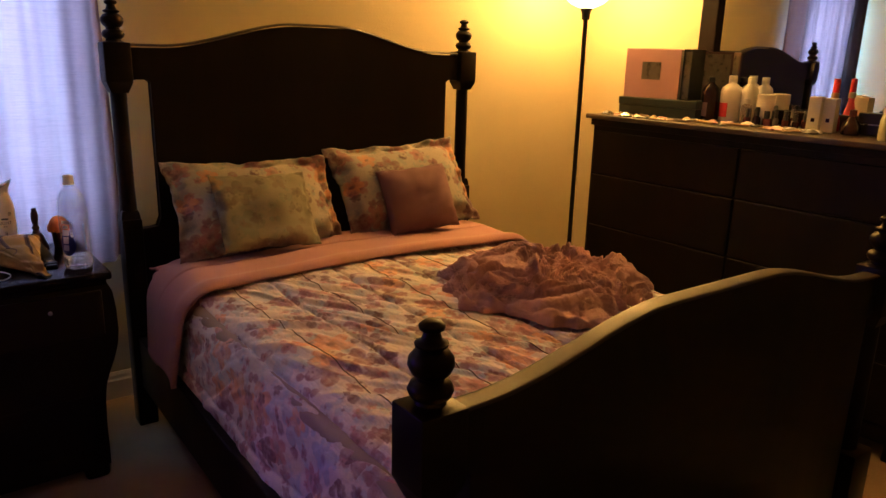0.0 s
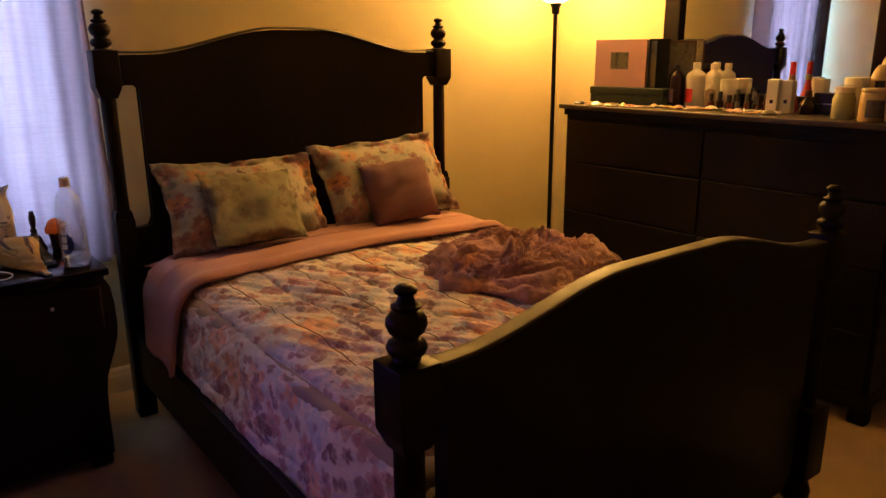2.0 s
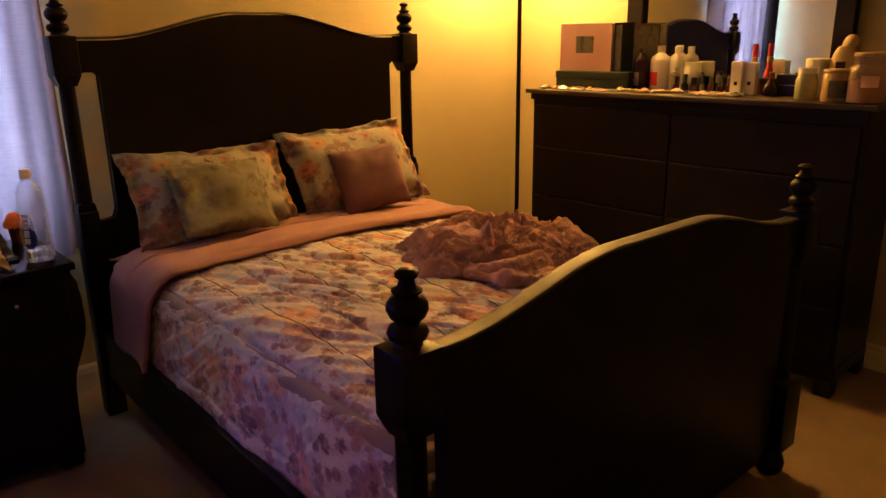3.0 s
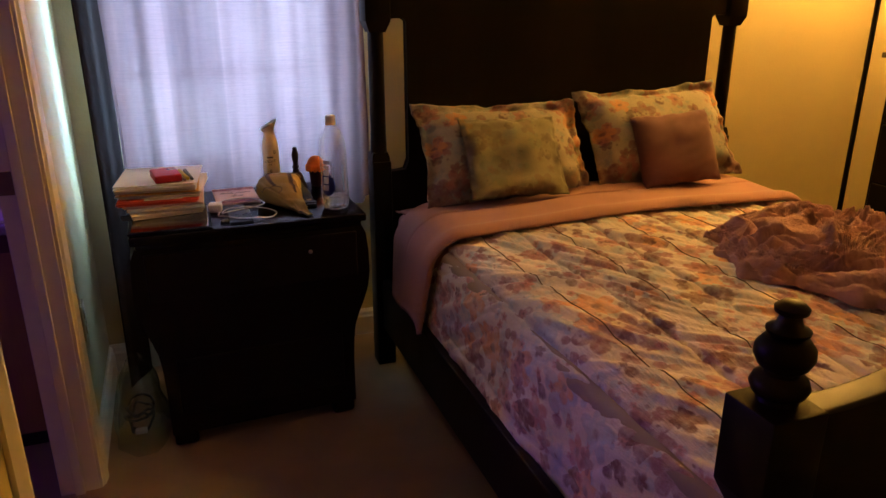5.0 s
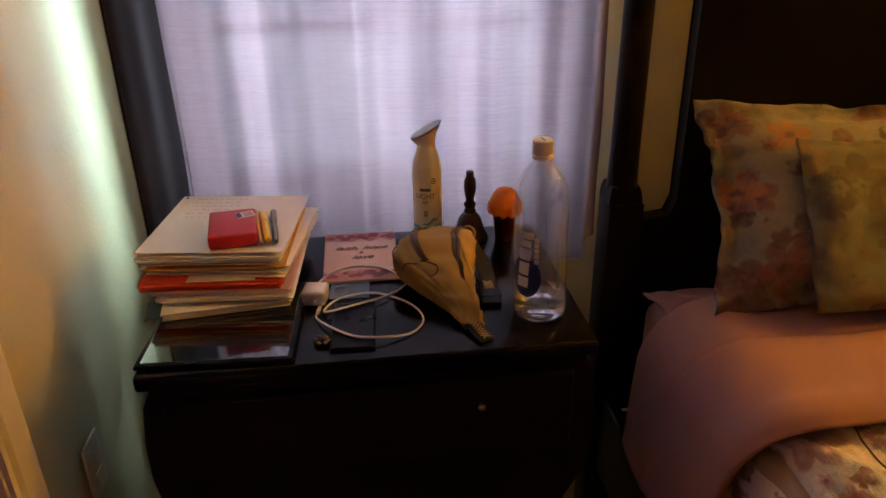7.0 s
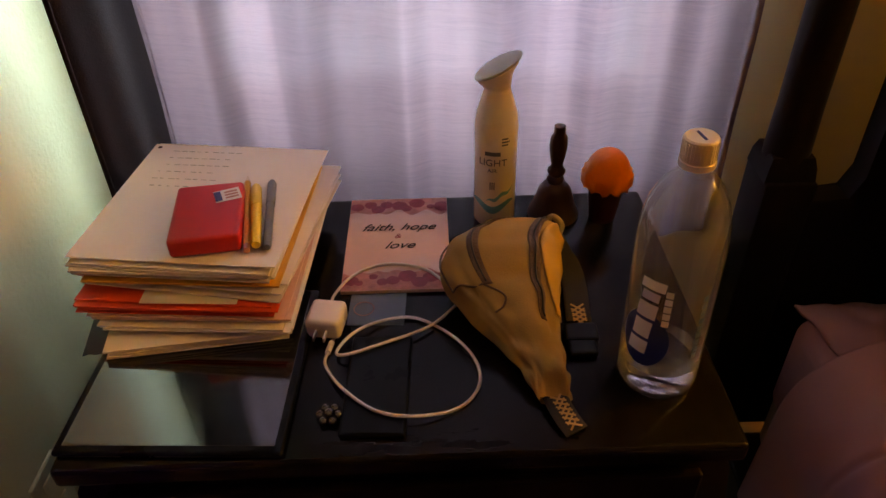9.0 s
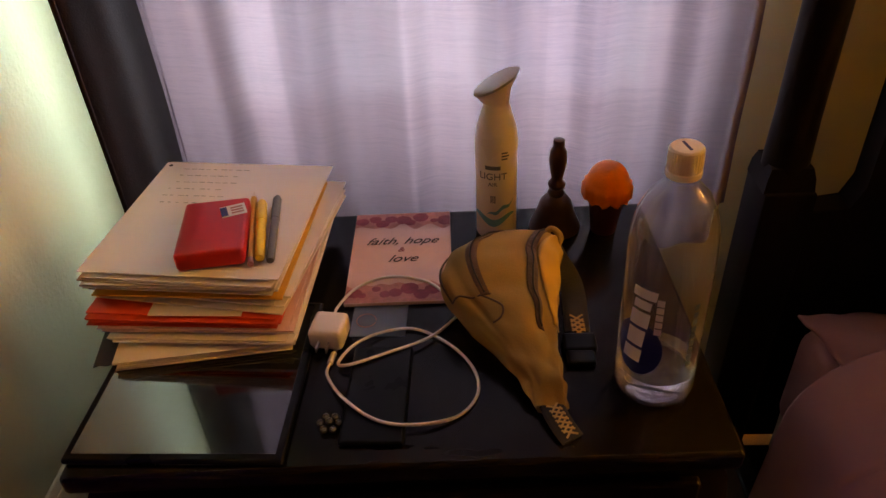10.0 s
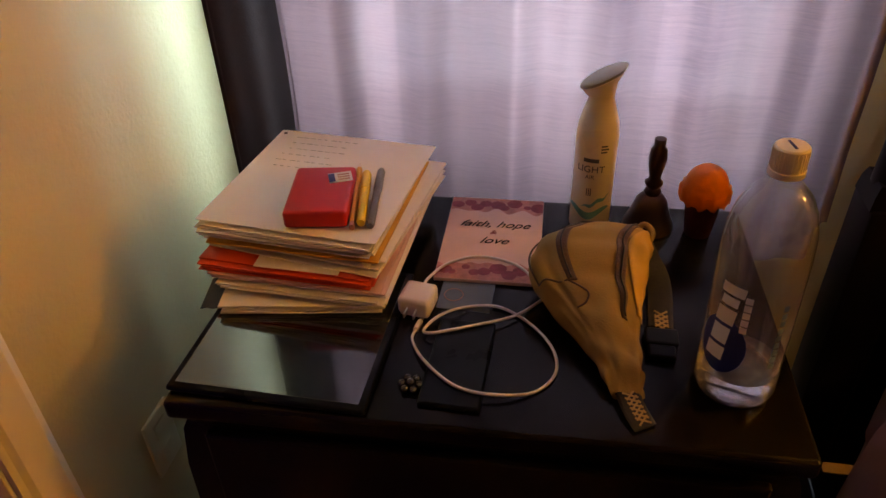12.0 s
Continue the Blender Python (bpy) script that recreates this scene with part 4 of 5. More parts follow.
part("punch_hole", moved(lathe([(0, 0.0012), (0.0028, 0.0012), (0.0028, 0.0016), (0, 0.0016)], 12), pose(-0.112, 0.117, 0)), INK, top_page)
torn = thing("torn_cover", pose(STX - 0.088, STY - 0.160, NT + 0.0107, 0, 0, 9), "torn black cover edge under the papers", "notebook cover")
part("scrap", thicken(grid(24, 8, lambda u, v: Vector((-0.03 + 0.17 * u, -0.004 - 0.012 * v * (1 - u * 0.8) + 0.006 * noise.noise((u * 16, 0, 3)) * v + 0.05 * (1 - v), 0.0003))), 0.0008), INK, torn)
part("punch_hole", moved(lathe([(0, 0.0), (0.0032, 0.0), (0.0032, 0.0006), (0, 0.0006)], 14), pose(0.030, 0.012, 0.0142)), INK, torn)

zt = zp + 0.0026
case = thing("red_case", pose(0.012, 2.674, zt, 0, 0, 9), "red plastic case with a small white label on the papers", "case")
part("body", box(-0.039, 0.039, -0.056, 0.056, 0, 0.024, 0.005, 4), RED, case, "", 60)
tilt = pose(0.022, 0.026, 0.0009, 0, 0, 14)
part("label", moved(box(-0.015, 0.015, -0.012, 0.012, 0.0232, 0.0238), tilt), WHITE_PRINT, case)
part("label_print", moved(box(-0.015, -0.007, -0.010, 0.010, 0.0239, 0.0242), tilt), BLUE_PRINT, case)
for k in range(3):
    part("label_print", moved(box(-0.003, 0.012, -0.008 + 0.006 * k, -0.005 + 0.006 * k, 0.0239, 0.0242), tilt), PINK, case)



def stick(name, a, b, r, material, label, category, tipped=None, tip_mat=None, seg=10):
    a, b = Vector(a), Vector(b)
    d = b - a
    L = d.length
    m = Matrix.Translation(a) @ d.to_track_quat("Z", "Y").to_matrix().to_4x4()
    ob = thing(name, m, label, category)
    if tipped == "pencil":
        part("shaft", lathe([(r, 0.010), (r, L - 0.016)], 6), material, ob)
        part("eraser", lathe([(0, 0), (r * 0.95, 0.0), (r * 0.95, 0.010)], 12), WAX_PINK, ob)
        part("point", lathe([(r, L - 0.016), (0.0008, L), (0, L)], 6), CREAM, ob)
    else:
        part("shaft", lathe([(0, 0), (r * 0.8, 0), (r, 0.004), (r, L * 0.62)], seg), material, ob, "", 50)
        part("cap", lathe([(0, L), (r * 0.7, L), (r * 1.08, L - 0.006), (r * 1.12, L * 0.62), (0, L * 0.62)], seg), tip_mat or material, ob, "", 50)
    return ob


stick("pencil", (0.066, 2.620, zt + 0.005), (0.035, 2.775, zt + 0.005), 0.0040, PENCIL, "yellow wooden pencil lying on the papers", "pencil", "pencil")
stick("highlighter", (0.0755, 2.627, zt + 0.0075), (0.052, 2.747, zt + 0.0075), 0.0062, YELLOW, "bright yellow highlighter pen lying on the papers", "pen")
stick("pen", (0.0875, 2.625, zt + 0.0055), (0.069, 2.760, zt + 0.0055), 0.0052, GREY_PEN, "grey plastic pen lying on the papers", "pen")

tablet = thing("tablet", pose(0.012, 2.546, NT, 0, 0, -1), "black tablet with a glossy dark screen on the nightstand", "tablet")
part("body", box(-0.115, 0.115, -0.122, 0.122, 0.0005, 0.0085, 0.004, 3), PHONE, tablet, "", 60)
part("screen", box(-0.106, 0.106, -0.113, 0.113, 0.0088, 0.0096, 0.0003), SCREEN, tablet)

# booklet
book = thing("booklet", pose(0.2205, 2.765, NT, 0, 0, 1.5) @ Matrix.Diagonal((1.04, 0.965, 1, 1)), "pale pink booklet with berry watercolour bands and black script", "booklet")
part("cover", box(-0.066, 0.066, -0.104, 0.104, 0.0005, 0.0062, 0.001), PINK_PAPER, book)
part("pages", box(-0.065, 0.0655, -0.1035, 0.1035, 0.0014, 0.0052), WHITE, book)
random.seed(11)
for base_y, flip in ((0.083, 1), (-0.084, -1)):
    part("watercolour_wash", grid(40, 3, lambda u, v: Vector((0.131 * (u - 0.5), flip * (0.1035 - v * (0.036 + 0.012 * noise.noise((u * 7, flip, 2)))), 0.0064)), False), WASH, book)
    for k in range(9):
        cx = -0.056 + 0.014 * k + random.uniform(-0.004, 0.004)
        rr = random.uniform(0.005, 0.0125)
        blot = grid(22, 3, lambda u, v, cx=cx, rr=rr, k=k: Vector((max(-0.0655, min(0.0655, cx + (rr * v) * math.cos(2 * math.pi * u) * (1 + 0.16 * noise.noise((math.cos(6.28 * u) * 2, math.sin(6.28 * u) * 2, k))))), base_y + flip * 0.007 * math.sin(k * 2.3) + rr * v * math.sin(2 * math.pi * u) * (1 + 0.2 * noise.noise((math.cos(6.28 * u) * 2, math.sin(6.28 * u) * 2, k + 7))), 0.0066 + 0.0001 * k)), True)
        part("watercolour_spot", blot, BERRY, book)
lettering("title_line", "faith, hope", 0.0225, INK, book, pose(0.0, 0.030, 0.0075), 0.5)
lettering("title_line", "&", 0.014, BERRY, book, pose(0.0, 0.009, 0.0075), 0.2)
lettering("title_line", "love", 0.0225, INK, book, pose(0.002, -0.012, 0.0075), 0.5)

card = thing("blue_card", pose(0.202, 2.648, NT, 0, 0, -1), "slate blue card with a faint ring under the booklet", "card")
part("card", box(-0.034, 0.034, -0.040, 0.050, 0.0004, 0.0014, 0.0004), SLATE, card)
part("ring_mark", tube(spline([(-0.016 + 0.012 * math.cos(a), -0.012 + 0.012 * math.sin(a), 0.0016) for a in [2 * math.pi * k / 8 for k in range(8)]], 4, True), 0.0007, 5), PINK, card)

phone = thing("phone", pose(0.211, 2.514, NT, 0, 0, -1), "black smartphone lying dark on the nightstand", "phone")
part("body", box(-0.034, 0.034, -0.070, 0.070, 0.0005, 0.0072, 0.0030, 3), PHONE, phone, "", 60)
part("screen", box(-0.031, 0.031, -0.067, 0.067, 0.0073, 0.0077, 0.0002), PHONE, phone)

beads = thing("bead_cluster", pose(0.164, 2.472, NT), "small cluster of glossy black beads", "beads")
for k in range(7):
    a = 2 * math.pi * k / 6
    r = 0.0 if k == 6 else 0.0095
    bead = bmesh.new()
    bmesh.ops.create_icosphere(bead, subdivisions=2, radius=0.0052)
    part("bead", moved(bead, pose(r * math.cos(a), r * math.sin(a), 0.0054 + (0.003 if k == 6 else 0))), SCREEN, beads, "", 180)

charger = thing("phone_charger", pose(0.146, 2.606, NT, 0, 0, -8), "white plastic wall charger block with folded prongs", "charger")
part("block", box(-0.0205, 0.0205, -0.021, 0.021, 0.001, 0.028, 0.006, 4), CHARGER, charger, "", 60)
for kx in (-0.006, 0.006):
    part("prong", box(kx - 0.001, kx + 0.001, -0.036, -0.023, 0.012, 0.018), STEEL, charger)
cz = NT + 0.0035
cable = thing("charging_cable", pose(0, 0, 0), "thin white charging cable looped on the nightstand", "cable")
over, bk = NT + 0.0105, NT + 0.0085
route = [(0.149, 2.626, NT + 0.016), (0.150, 2.650, NT + 0.013), (0.169, 2.692, bk), (0.208, 2.713, bk), (0.256, 2.703, bk), (0.284, 2.674, bk), (0.300, 2.650, cz), (0.289, 2.628, cz), (0.262, 2.596, NT + 0.0075), (0.212, 2.568, over), (0.174, 2.552, over), (0.162, 2.560, NT + 0.007), (0.178, 2.585, over),
         (0.208, 2.610, NT + 0.006), (0.248, 2.617, cz), (0.290, 2.588, cz), (0.316, 2.550, cz), (0.320, 2.512, cz), (0.298, 2.481, cz), (0.255, 2.465, over), (0.213, 2.472, over), (0.174, 2.504, over), (0.151, 2.543, cz), (0.1515, 2.562, cz)]
part("cord", tube(spline(route, 8), 0.0019, 8), CHARGER, cable, "", 180)
part("plug", tube([Vector((0.1515, 2.562, cz)), Vector((0.152, 2.567, cz)), Vector((0.154, 2.578, cz))], 0.0036, 10), CHARGER, cable, "", 60)
part("plug_tip", tube([Vector((0.154, 2.578, cz)), Vector((0.1555, 2.584, cz))], 0.0024, 8, 0.5), STEEL, cable)

# waist bag
WAIST = [(0.00, 0.030, 0.016, 0.030), (0.05, 0.026, 0.044, 0.066), (0.14, 0.010, 0.060, 0.084), (0.26, -0.006, 0.069, 0.090), (0.38, -0.010, 0.070, 0.087), (0.50, -0.006, 0.060, 0.076), (0.64, 0.006, 0.044, 0.060), (0.78, 0.020, 0.029, 0.044), (0.92, 0.031, 0.020, 0.030), (1.0, 0.035, 0.017, 0.012)]


def waist_at(u, a, lift=0.0):
    """A point on the bag: u from its broad end to its tip, a round it."""
    k = 0
    while k < len(WAIST) - 2 and WAIST[k + 1][0] < u:
        k += 1
    p = [WAIST[max(0, min(len(WAIST) - 1, k + j))] for j in (-1, 0, 1, 2)]
    t = (u - p[1][0]) / (p[2][0] - p[1][0])
    cx, w, h = (0.5 * (2 * p[1][i] + (p[2][i] - p[0][i]) * t + (2 * p[0][i] - 5 * p[1][i] + 4 * p[2][i] - p[3][i]) * t * t + (3 * p[1][i] - p[0][i] - 3 * p[2][i] + p[3][i]) * t ** 3) for i in (1, 2, 3))
    w += lift
    fold = 0.004 * noise.noise((a * 1.7, u * 9, 2)) + 0.0035 * math.sin(u * 40 + 2.5 * a) * max(0, u - 0.42) + 0.0014 * noise.noise((a * 3, u * 12, 8)) * min(1, u * 3)
    fold -= 0.006 * math.exp(-((a - 2.35) / 0.10) ** 2) * max(0.0, 1 - abs(u - 0.55) / 0.22)
    c, s = math.cos(a), math.sin(a)
    hz = h * (0.5 + 0.5 * (abs(s) ** 0.8) * (1 if s > 0 else -1))
    return Vector((cx + (w + fold) * abs(c) ** 0.8 * (1 if c > 0 else -1) - 0.006 * (hz / h) * (1 - u), 0.102 - 0.252 * u, max(0.001, hz + (fold + lift if s > -0.2 else 0))))


bag = thing("waist_bag", pose(0.362, 2.636, NT), "tan canvas waist bag with brown zippers lying on the nightstand", "bag")
part("body", grid(80, 80, lambda u, v: waist_at(v, 2 * math.pi * u), True), TAN, bag, "", 180)
for a0, a1, uA, uB, mat_, nm in ((0.98, 1.20, 0.03, 0.70, ZIP, "zipper"), (1.84, 2.04, 0.05, 0.55, ZIP, "zipper"), (0.10, 0.95, 0.05, 0.66, TAN_LIGHT, "front_pocket")):
    part(nm, thicken(grid(8, 46, lambda u, v: waist_at(uA + (uB - uA) * v, a0 + (a1 - a0) * u * (1 if nm != "front_pocket" else (0.35 + 0.65 * math.sin(math.pi * min(0.97, v + 0.03)) ** 0.5)), 0.0018)), 0.0012), mat_, bag, "", 180)
for a0, uA, uB in ((1.09, 0.04, 0.69), (1.94, 0.06, 0.54)):
    part("zipper_teeth", tube([waist_at(uA + (uB - uA) * k / 40, a0, 0.0032) for k in range(41)], 0.0011, 6), INK, bag, "", 180)
for path in ([(0.50, 3.0), (0.52, 2.6), (0.53, 2.3), (0.54, 2.05)], [(0.54, 2.05), (0.60, 1.75), (0.64, 1.9), (0.66, 2.25)], [(0.10, 2.75), (0.24, 2.85), (0.38, 2.9), (0.50, 3.0)]):
    part("piping", tube(spline([waist_at(u, a, 0.0008) for u, a in path], 8), 0.0013, 6), ZIP, bag, "", 180)
part("badge", moved(lathe([(0, 0), (0.012, 0), (0.012, 0.003), (0, 0.004)], 20), pose(-0.043, 0.046, 0.068, 14, -42, 0)), WHITE_PRINT, bag)
part("pull_loop", tube(spline([(0.044, 0.084, 0.060), (0.056, 0.090, 0.070), (0.067, 0.080, 0.064), (0.060, 0.068, 0.052)], 6), 0.004, 8), TAN, bag, "", 180)
tip = [Vector((0.035, -0.146, 0.010)), Vector((0.039, -0.160, 0.009)), Vector((0.046, -0.176, 0.0065)), Vector((0.053, -0.188, 0.0045))]
part("strap", tube(spline(tip, 4), 0.0135, 10, 0.16), NYLON, bag)
for k in range(6):
    q = 0.15 + 0.14 * k
    p = tip[0].lerp(tip[-1], q)
    for s in (-1, 1):
        part("woven_mark", moved(box(-0.0085, 0.0085, -0.0010, 0.0010, 0.0, 0.0009), Matrix.Translation((p.x, p.y, p.z + 0.0026)) @ pose(0, 0, 0, 5, 0, 25 + s * 38)), PATTERN, bag)
back_strap = spline([(0.060, 0.070, 0.050), (0.076, 0.054, 0.022), (0.081, 0.030, 0.007), (0.080, 0.004, 0.004), (0.078, -0.030, 0.004)], 6)
part("strap", tube(back_strap, 0.015, 10, 0.12), NYLON, bag)
for k in range(4):
    for s in (-1, 1):
        part("woven_mark", moved(box(-0.010, 0.010, -0.0011, 0.0011, 0.0, 0.0009), Matrix.Translation((0.0795, -0.008 - 0.008 * k, 0.0056)) @ pose(0, 0, 0, 0, 0, s * 40)), PATTERN, bag)
part("buckle", joined(box(0.058, 0.096, -0.066, -0.038, 0.001, 0.012, 0.003), box(0.060, 0.092, -0.086, -0.064, 0.002, 0.010, 0.003)), PHONE, bag, "black plastic clip buckle")

# air freshener
spray = thing("air_freshener", pose(0.353, 2.826, NT, 0, 0, -10) @ Matrix.Diagonal((0.97, 0.97, 0.965, 1)), "ivory spray can of air freshener with a slanted grey cap", "spray can")
part("can", lathe([(0, 0.0), (0.026, 0.0), (0.029, 0.004), (0.029, 0.125), (0.0295, 0.150), (0.027, 0.170), (0.021, 0.190), (0.017, 0.204), (0.017, 0.214), (0, 0.214)], 36), SPRAY, spray, "", 50)


def slanted(bm, k):
    for v in bm.verts:
        if v.co.z > 0.213:
            v.co.z += k * v.co.x
    return bm


part("neck", slanted(lathe([(0.017, 0.206), (0.019, 0.216), (0.025, 0.226), (0.027, 0.230)], 30), 0.55), SPRAY, spray, "", 50)
part("cap", slanted(lathe([(0.027, 0.2305), (0.0295, 0.2325), (0.0295, 0.2355), (0.025, 0.238), (0, 0.239)], 30), 0.55), SPRAY_CAP, spray, "slanted grey-green cap", 50)
AF = radians(-92)


def on_can(body, size, z, mat_, spacing=0.0, r=0.0300, shift=0.0):
    ob = lettering("print_line", body, size, mat_, spray, pose(0, 0, 0))
    for v in ob.data.vertices:
        a = AF + (v.co.x + shift) / r
        v.co = Vector(((r + v.co.z) * math.cos(a), (r + v.co.z) * math.sin(a), z + v.co.y))
    return ob


on_can("LIGHT", 0.0145, 0.108, GREY_PEN)
on_can("AIR", 0.0085, 0.096, GREY_PEN)
for k, w in enumerate((0.009, 0.011, 0.009)):
    part("small_print", wrapped(0.0300, AF + 0.40, AF + 0.40 + w / 0.03, 0.143 - 0.0045 * k, 0.1455 - 0.0045 * k, 5), GREY_PEN, spray)
part("brand_mark", wrapped(0.0300, AF - 0.36, AF + 0.36, 0.119, 0.125, 10), GREY_PEN, spray)
for k in range(3):
    part("small_print", wrapped(0.0300, AF - 0.10 + 0.09 * k, AF - 0.05 + 0.09 * k, 0.066, 0.078, 3), GREY_PEN, spray)
part("wave_print", wrapped(0.0300, 0, 0, 0, 0, 30, 4, lambda u, v: (AF - 1.15 + 2.3 * u, 0.030 + 0.012 * v * math.sin(math.pi * u) ** 0.6 + 0.012 * (2 * u - 1) ** 2 + 0.004 * math.sin(u * 9))), TEAL, spray)
part("wave_print", wrapped(0.0301, 0, 0, 0, 0, 30, 4, lambda u, v: (AF - 0.3 + 1.4 * u, 0.046 + 0.007 * v * math.sin(math.pi * u) + 0.022 * u * u + 0.002 * math.sin(u * 14))), TEAL, spray)

bell = thing("hand_bell", pose(0.436, 2.830, NT), "small brown hand bell with a turned wooden handle", "bell")
part("bell_cup", lathe([(0, 0.004), (0.028, 0.004), (0.031, 0.0), (0.036, 0.002), (0.034, 0.010), (0.029, 0.020), (0.025, 0.034), (0.022, 0.044), (0.016, 0.052), (0.008, 0.056), (0, 0.056)], 32), BELLWOOD, bell, "", 60)
part("handle", lathe([(0.010, 0.054), (0.012, 0.060), (0.0085, 0.065), (0.012, 0.070), (0.0125, 0.074), (0.008, 0.079), (0.008, 0.084), (0.011, 0.098), (0.0125, 0.112), (0.011, 0.124), (0.0075, 0.130), (0.008, 0.134), (0.0075, 0.140), (0, 0.143)], 24), BELLWOOD, bell, "", 60)

cup = thing("cupcake_ornament", pose(0.504, 2.822, NT) @ Matrix.Diagonal((0.86, 0.86, 1.06, 1)), "orange-topped cupcake-shaped ornament in a dark plum cup", "ornament")
part("cup", lathe([(0, 0), (0.020, 0), (0.021, 0.004), (0.029, 0.056), (0, 0.056)], 28), PLUM, cup, "", 50)
part("topping", grid(40, 20, lambda u, v: (lambda r, a, zz: Vector((r * math.cos(a), r * math.sin(a), zz)))(
    (0.035 * math.sin(math.pi / 2 * min(1, v * 1.25)) * (1 + 0.0) + (0.002 * math.sin(13 * 2 * math.pi * u) if v > 0.7 else 0)) * (1.10 if 0.72 < v < 0.95 else 1.0) if v < 0.99 else 0.026,
    2 * math.pi * u, 0.056 + 0.046 * math.cos(math.pi / 2 * min(1, v * 1.05)) + (0.0025 * math.sin(11 * 2 * math.pi * u) - 0.003 if v > 0.8 else 0)), True), ORANGE, cup, "", 180)

# water bottle
bottle = thing("water_bottle", pose(0.5115, 2.528, NT + 0.0008, 0, -1.4, 0) @ Matrix.Diagonal((1, 1, 1.03, 1)), "large clear plastic water bottle, nearly empty, with a white cap", "bottle")
outer = [(0.0, 0.008), (0.018, 0.006), (0.030, 0.001), (0.038, 0.002), (0.0415, 0.010), (0.0418, 0.10), (0.0418, 0.175), (0.0405, 0.198), (0.036, 0.218), (0.028, 0.235), (0.019, 0.245), (0.0145, 0.250), (0.014, 0.262)]
part("wall", lathe(outer, 48), BOTTLE, bottle, "", 60)
part("water", lathe([(0.0, 0.0092), (0.018, 0.0072), (0.030, 0.0025), (0.037, 0.0035), (0.0404, 0.011), (0.0407, 0.036), (0.0, 0.036)], 48), WATER, bottle, "", 60)
for k in range(5):
    a = 2 * math.pi * k / 5
    part("base_rib", moved(lathe([(0, 0.0), (0.005, 0.001), (0.006, 0.004), (0.003, 0.009), (0, 0.010)], 10), pose(0.022 * math.cos(a), 0.022 * math.sin(a), 0.001, 0, 0, 0)), BOTTLE, bottle, "", 180)
cap = part("cap", lathe([(0, 0.283), (0.0135, 0.283), (0.0150, 0.2815), (0.0152, 0.262), (0.0160, 0.2615), (0.0160, 0.256), (0.0150, 0.2555), (0, 0.2555)], 40), SPRAY, bottle, "white ribbed cap", 40)
for k in range(0, 32):
    a = 2 * math.pi * k / 32
    part("cap_rib", box(-0.0005, 0.0005, -0.0004, 0.0004, 0.263, 0.280), SPRAY, cap).matrix_basis = Matrix.Translation((0.0152 * math.cos(a), 0.0152 * math.sin(a), 0)) @ pose(0, 0, 0, 0, 0, math.degrees(a))
part("cap_mark", moved(box(-0.0012, 0.0012, -0.008, 0.008, 0.2831, 0.2836), pose(0, 0, 0, 0, 0, 12)), BLUE_PRINT, cap)
BR = 0.0421
B0 = radians(-136)
part("blue_print", wrapped(BR, 0, 0, 0, 0, 28, 12, lambda u, v: (B0 + 0.62 * math.cos(2 * math.pi * u) * v, 0.080 + 0.034 * math.sin(2 * math.pi * u) * v)), BLUE_PRINT, bottle)
for za, zb, wide in ((0.062, 0.079, 0.38), (0.083, 0.104, 0.34), (0.108, 0.126, 0.38), (0.130, 0.140, 0.32), (0.143, 0.154, 0.48)):
    part("white_print", wrapped(BR + 0.0004, 0, 0, 0, 0, 10, 3, lambda u, v: (B0 - 0.14 + (wide + 0.10) * (u - 0.5) + 2.2 * (za + (zb - za) * v - 0.06), za + (zb - za) * v)), WHITE_PRINT, bottle)
for k in range(5):
    part("white_print", wrapped(BR + 0.0004, B0 + 0.36, B0 + 0.52, 0.104 + 0.0088 * k, 0.1112 + 0.0088 * k, 5), WHITE_PRINT, bottle)
for k in range(9):
    part("dark_print", wrapped(BR + 0.0004, B0 + 1.22, B0 + 1.36, 0.060 + 0.009 * k, 0.067 + 0.009 * k, 5), SLATE, bottle)

# plastic bag with cords on the floor beside the nightstand
sack = thing("plastic_bag", pose(-0.152, 2.60, 0), "thin greenish clear plastic bag holding tangled black cords", "bag")
part("film", grid(40, 22, lambda u, v: Vector(((0.085 - 0.06 * v ** 2) * math.cos(2 * math.pi * u) * (1 + 0.25 * noise.noise((math.cos(6.283 * u) * 2, math.sin(6.283 * u) * 2, v * 3))), (0.14 - 0.09 * v ** 2) * math.sin(2 * math.pi * u) * (1 + 0.2 * noise.noise((math.cos(6.283 * u) * 3, math.sin(6.283 * u) * 3, v * 4 + 5))), 0.002 + 0.27 * v)), True), POLY, sack, "", 180)
random.seed(21)
for k in range(3):
    ring = [(0.055 * math.cos(a) * random.uniform(0.5, 1), 0.085 * math.sin(a) * random.uniform(0.6, 1), 0.02 + 0.03 * k + 0.05 * random.random()) for a in [2 * math.pi * j / 9 for j in range(9)]]
    part("cord", tube(spline(ring, 5, True), 0.0045, 7), CORD, sack, "", 180)
part("plug", box(-0.02, 0.015, -0.09, -0.07, 0.05, 0.065, 0.003), CHARGER, sack)

# ---- dresser with mirror ----
DM = pose(3.030, 1.772, 0, 0, 0, 2.6)
DT = 1.149
dresser = thing("dresser", DM, "tall black-stained wooden dresser with wide drawers", "dresser")
part("carcass", box(-0.180, 0.200, -0.770, 0.770, 0.10, DT - 0.048, 0.004), ESPRESSO, dresser)
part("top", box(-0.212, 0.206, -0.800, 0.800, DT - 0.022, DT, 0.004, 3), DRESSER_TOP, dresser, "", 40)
part("top_rail", box(-0.198, 0.200, -0.775, 0.775, DT - 0.052, DT - 0.0225, 0.003), ESPRESSO, dresser)
rows_z = [0.135, 0.370, 0.618, 0.866, 1.075]
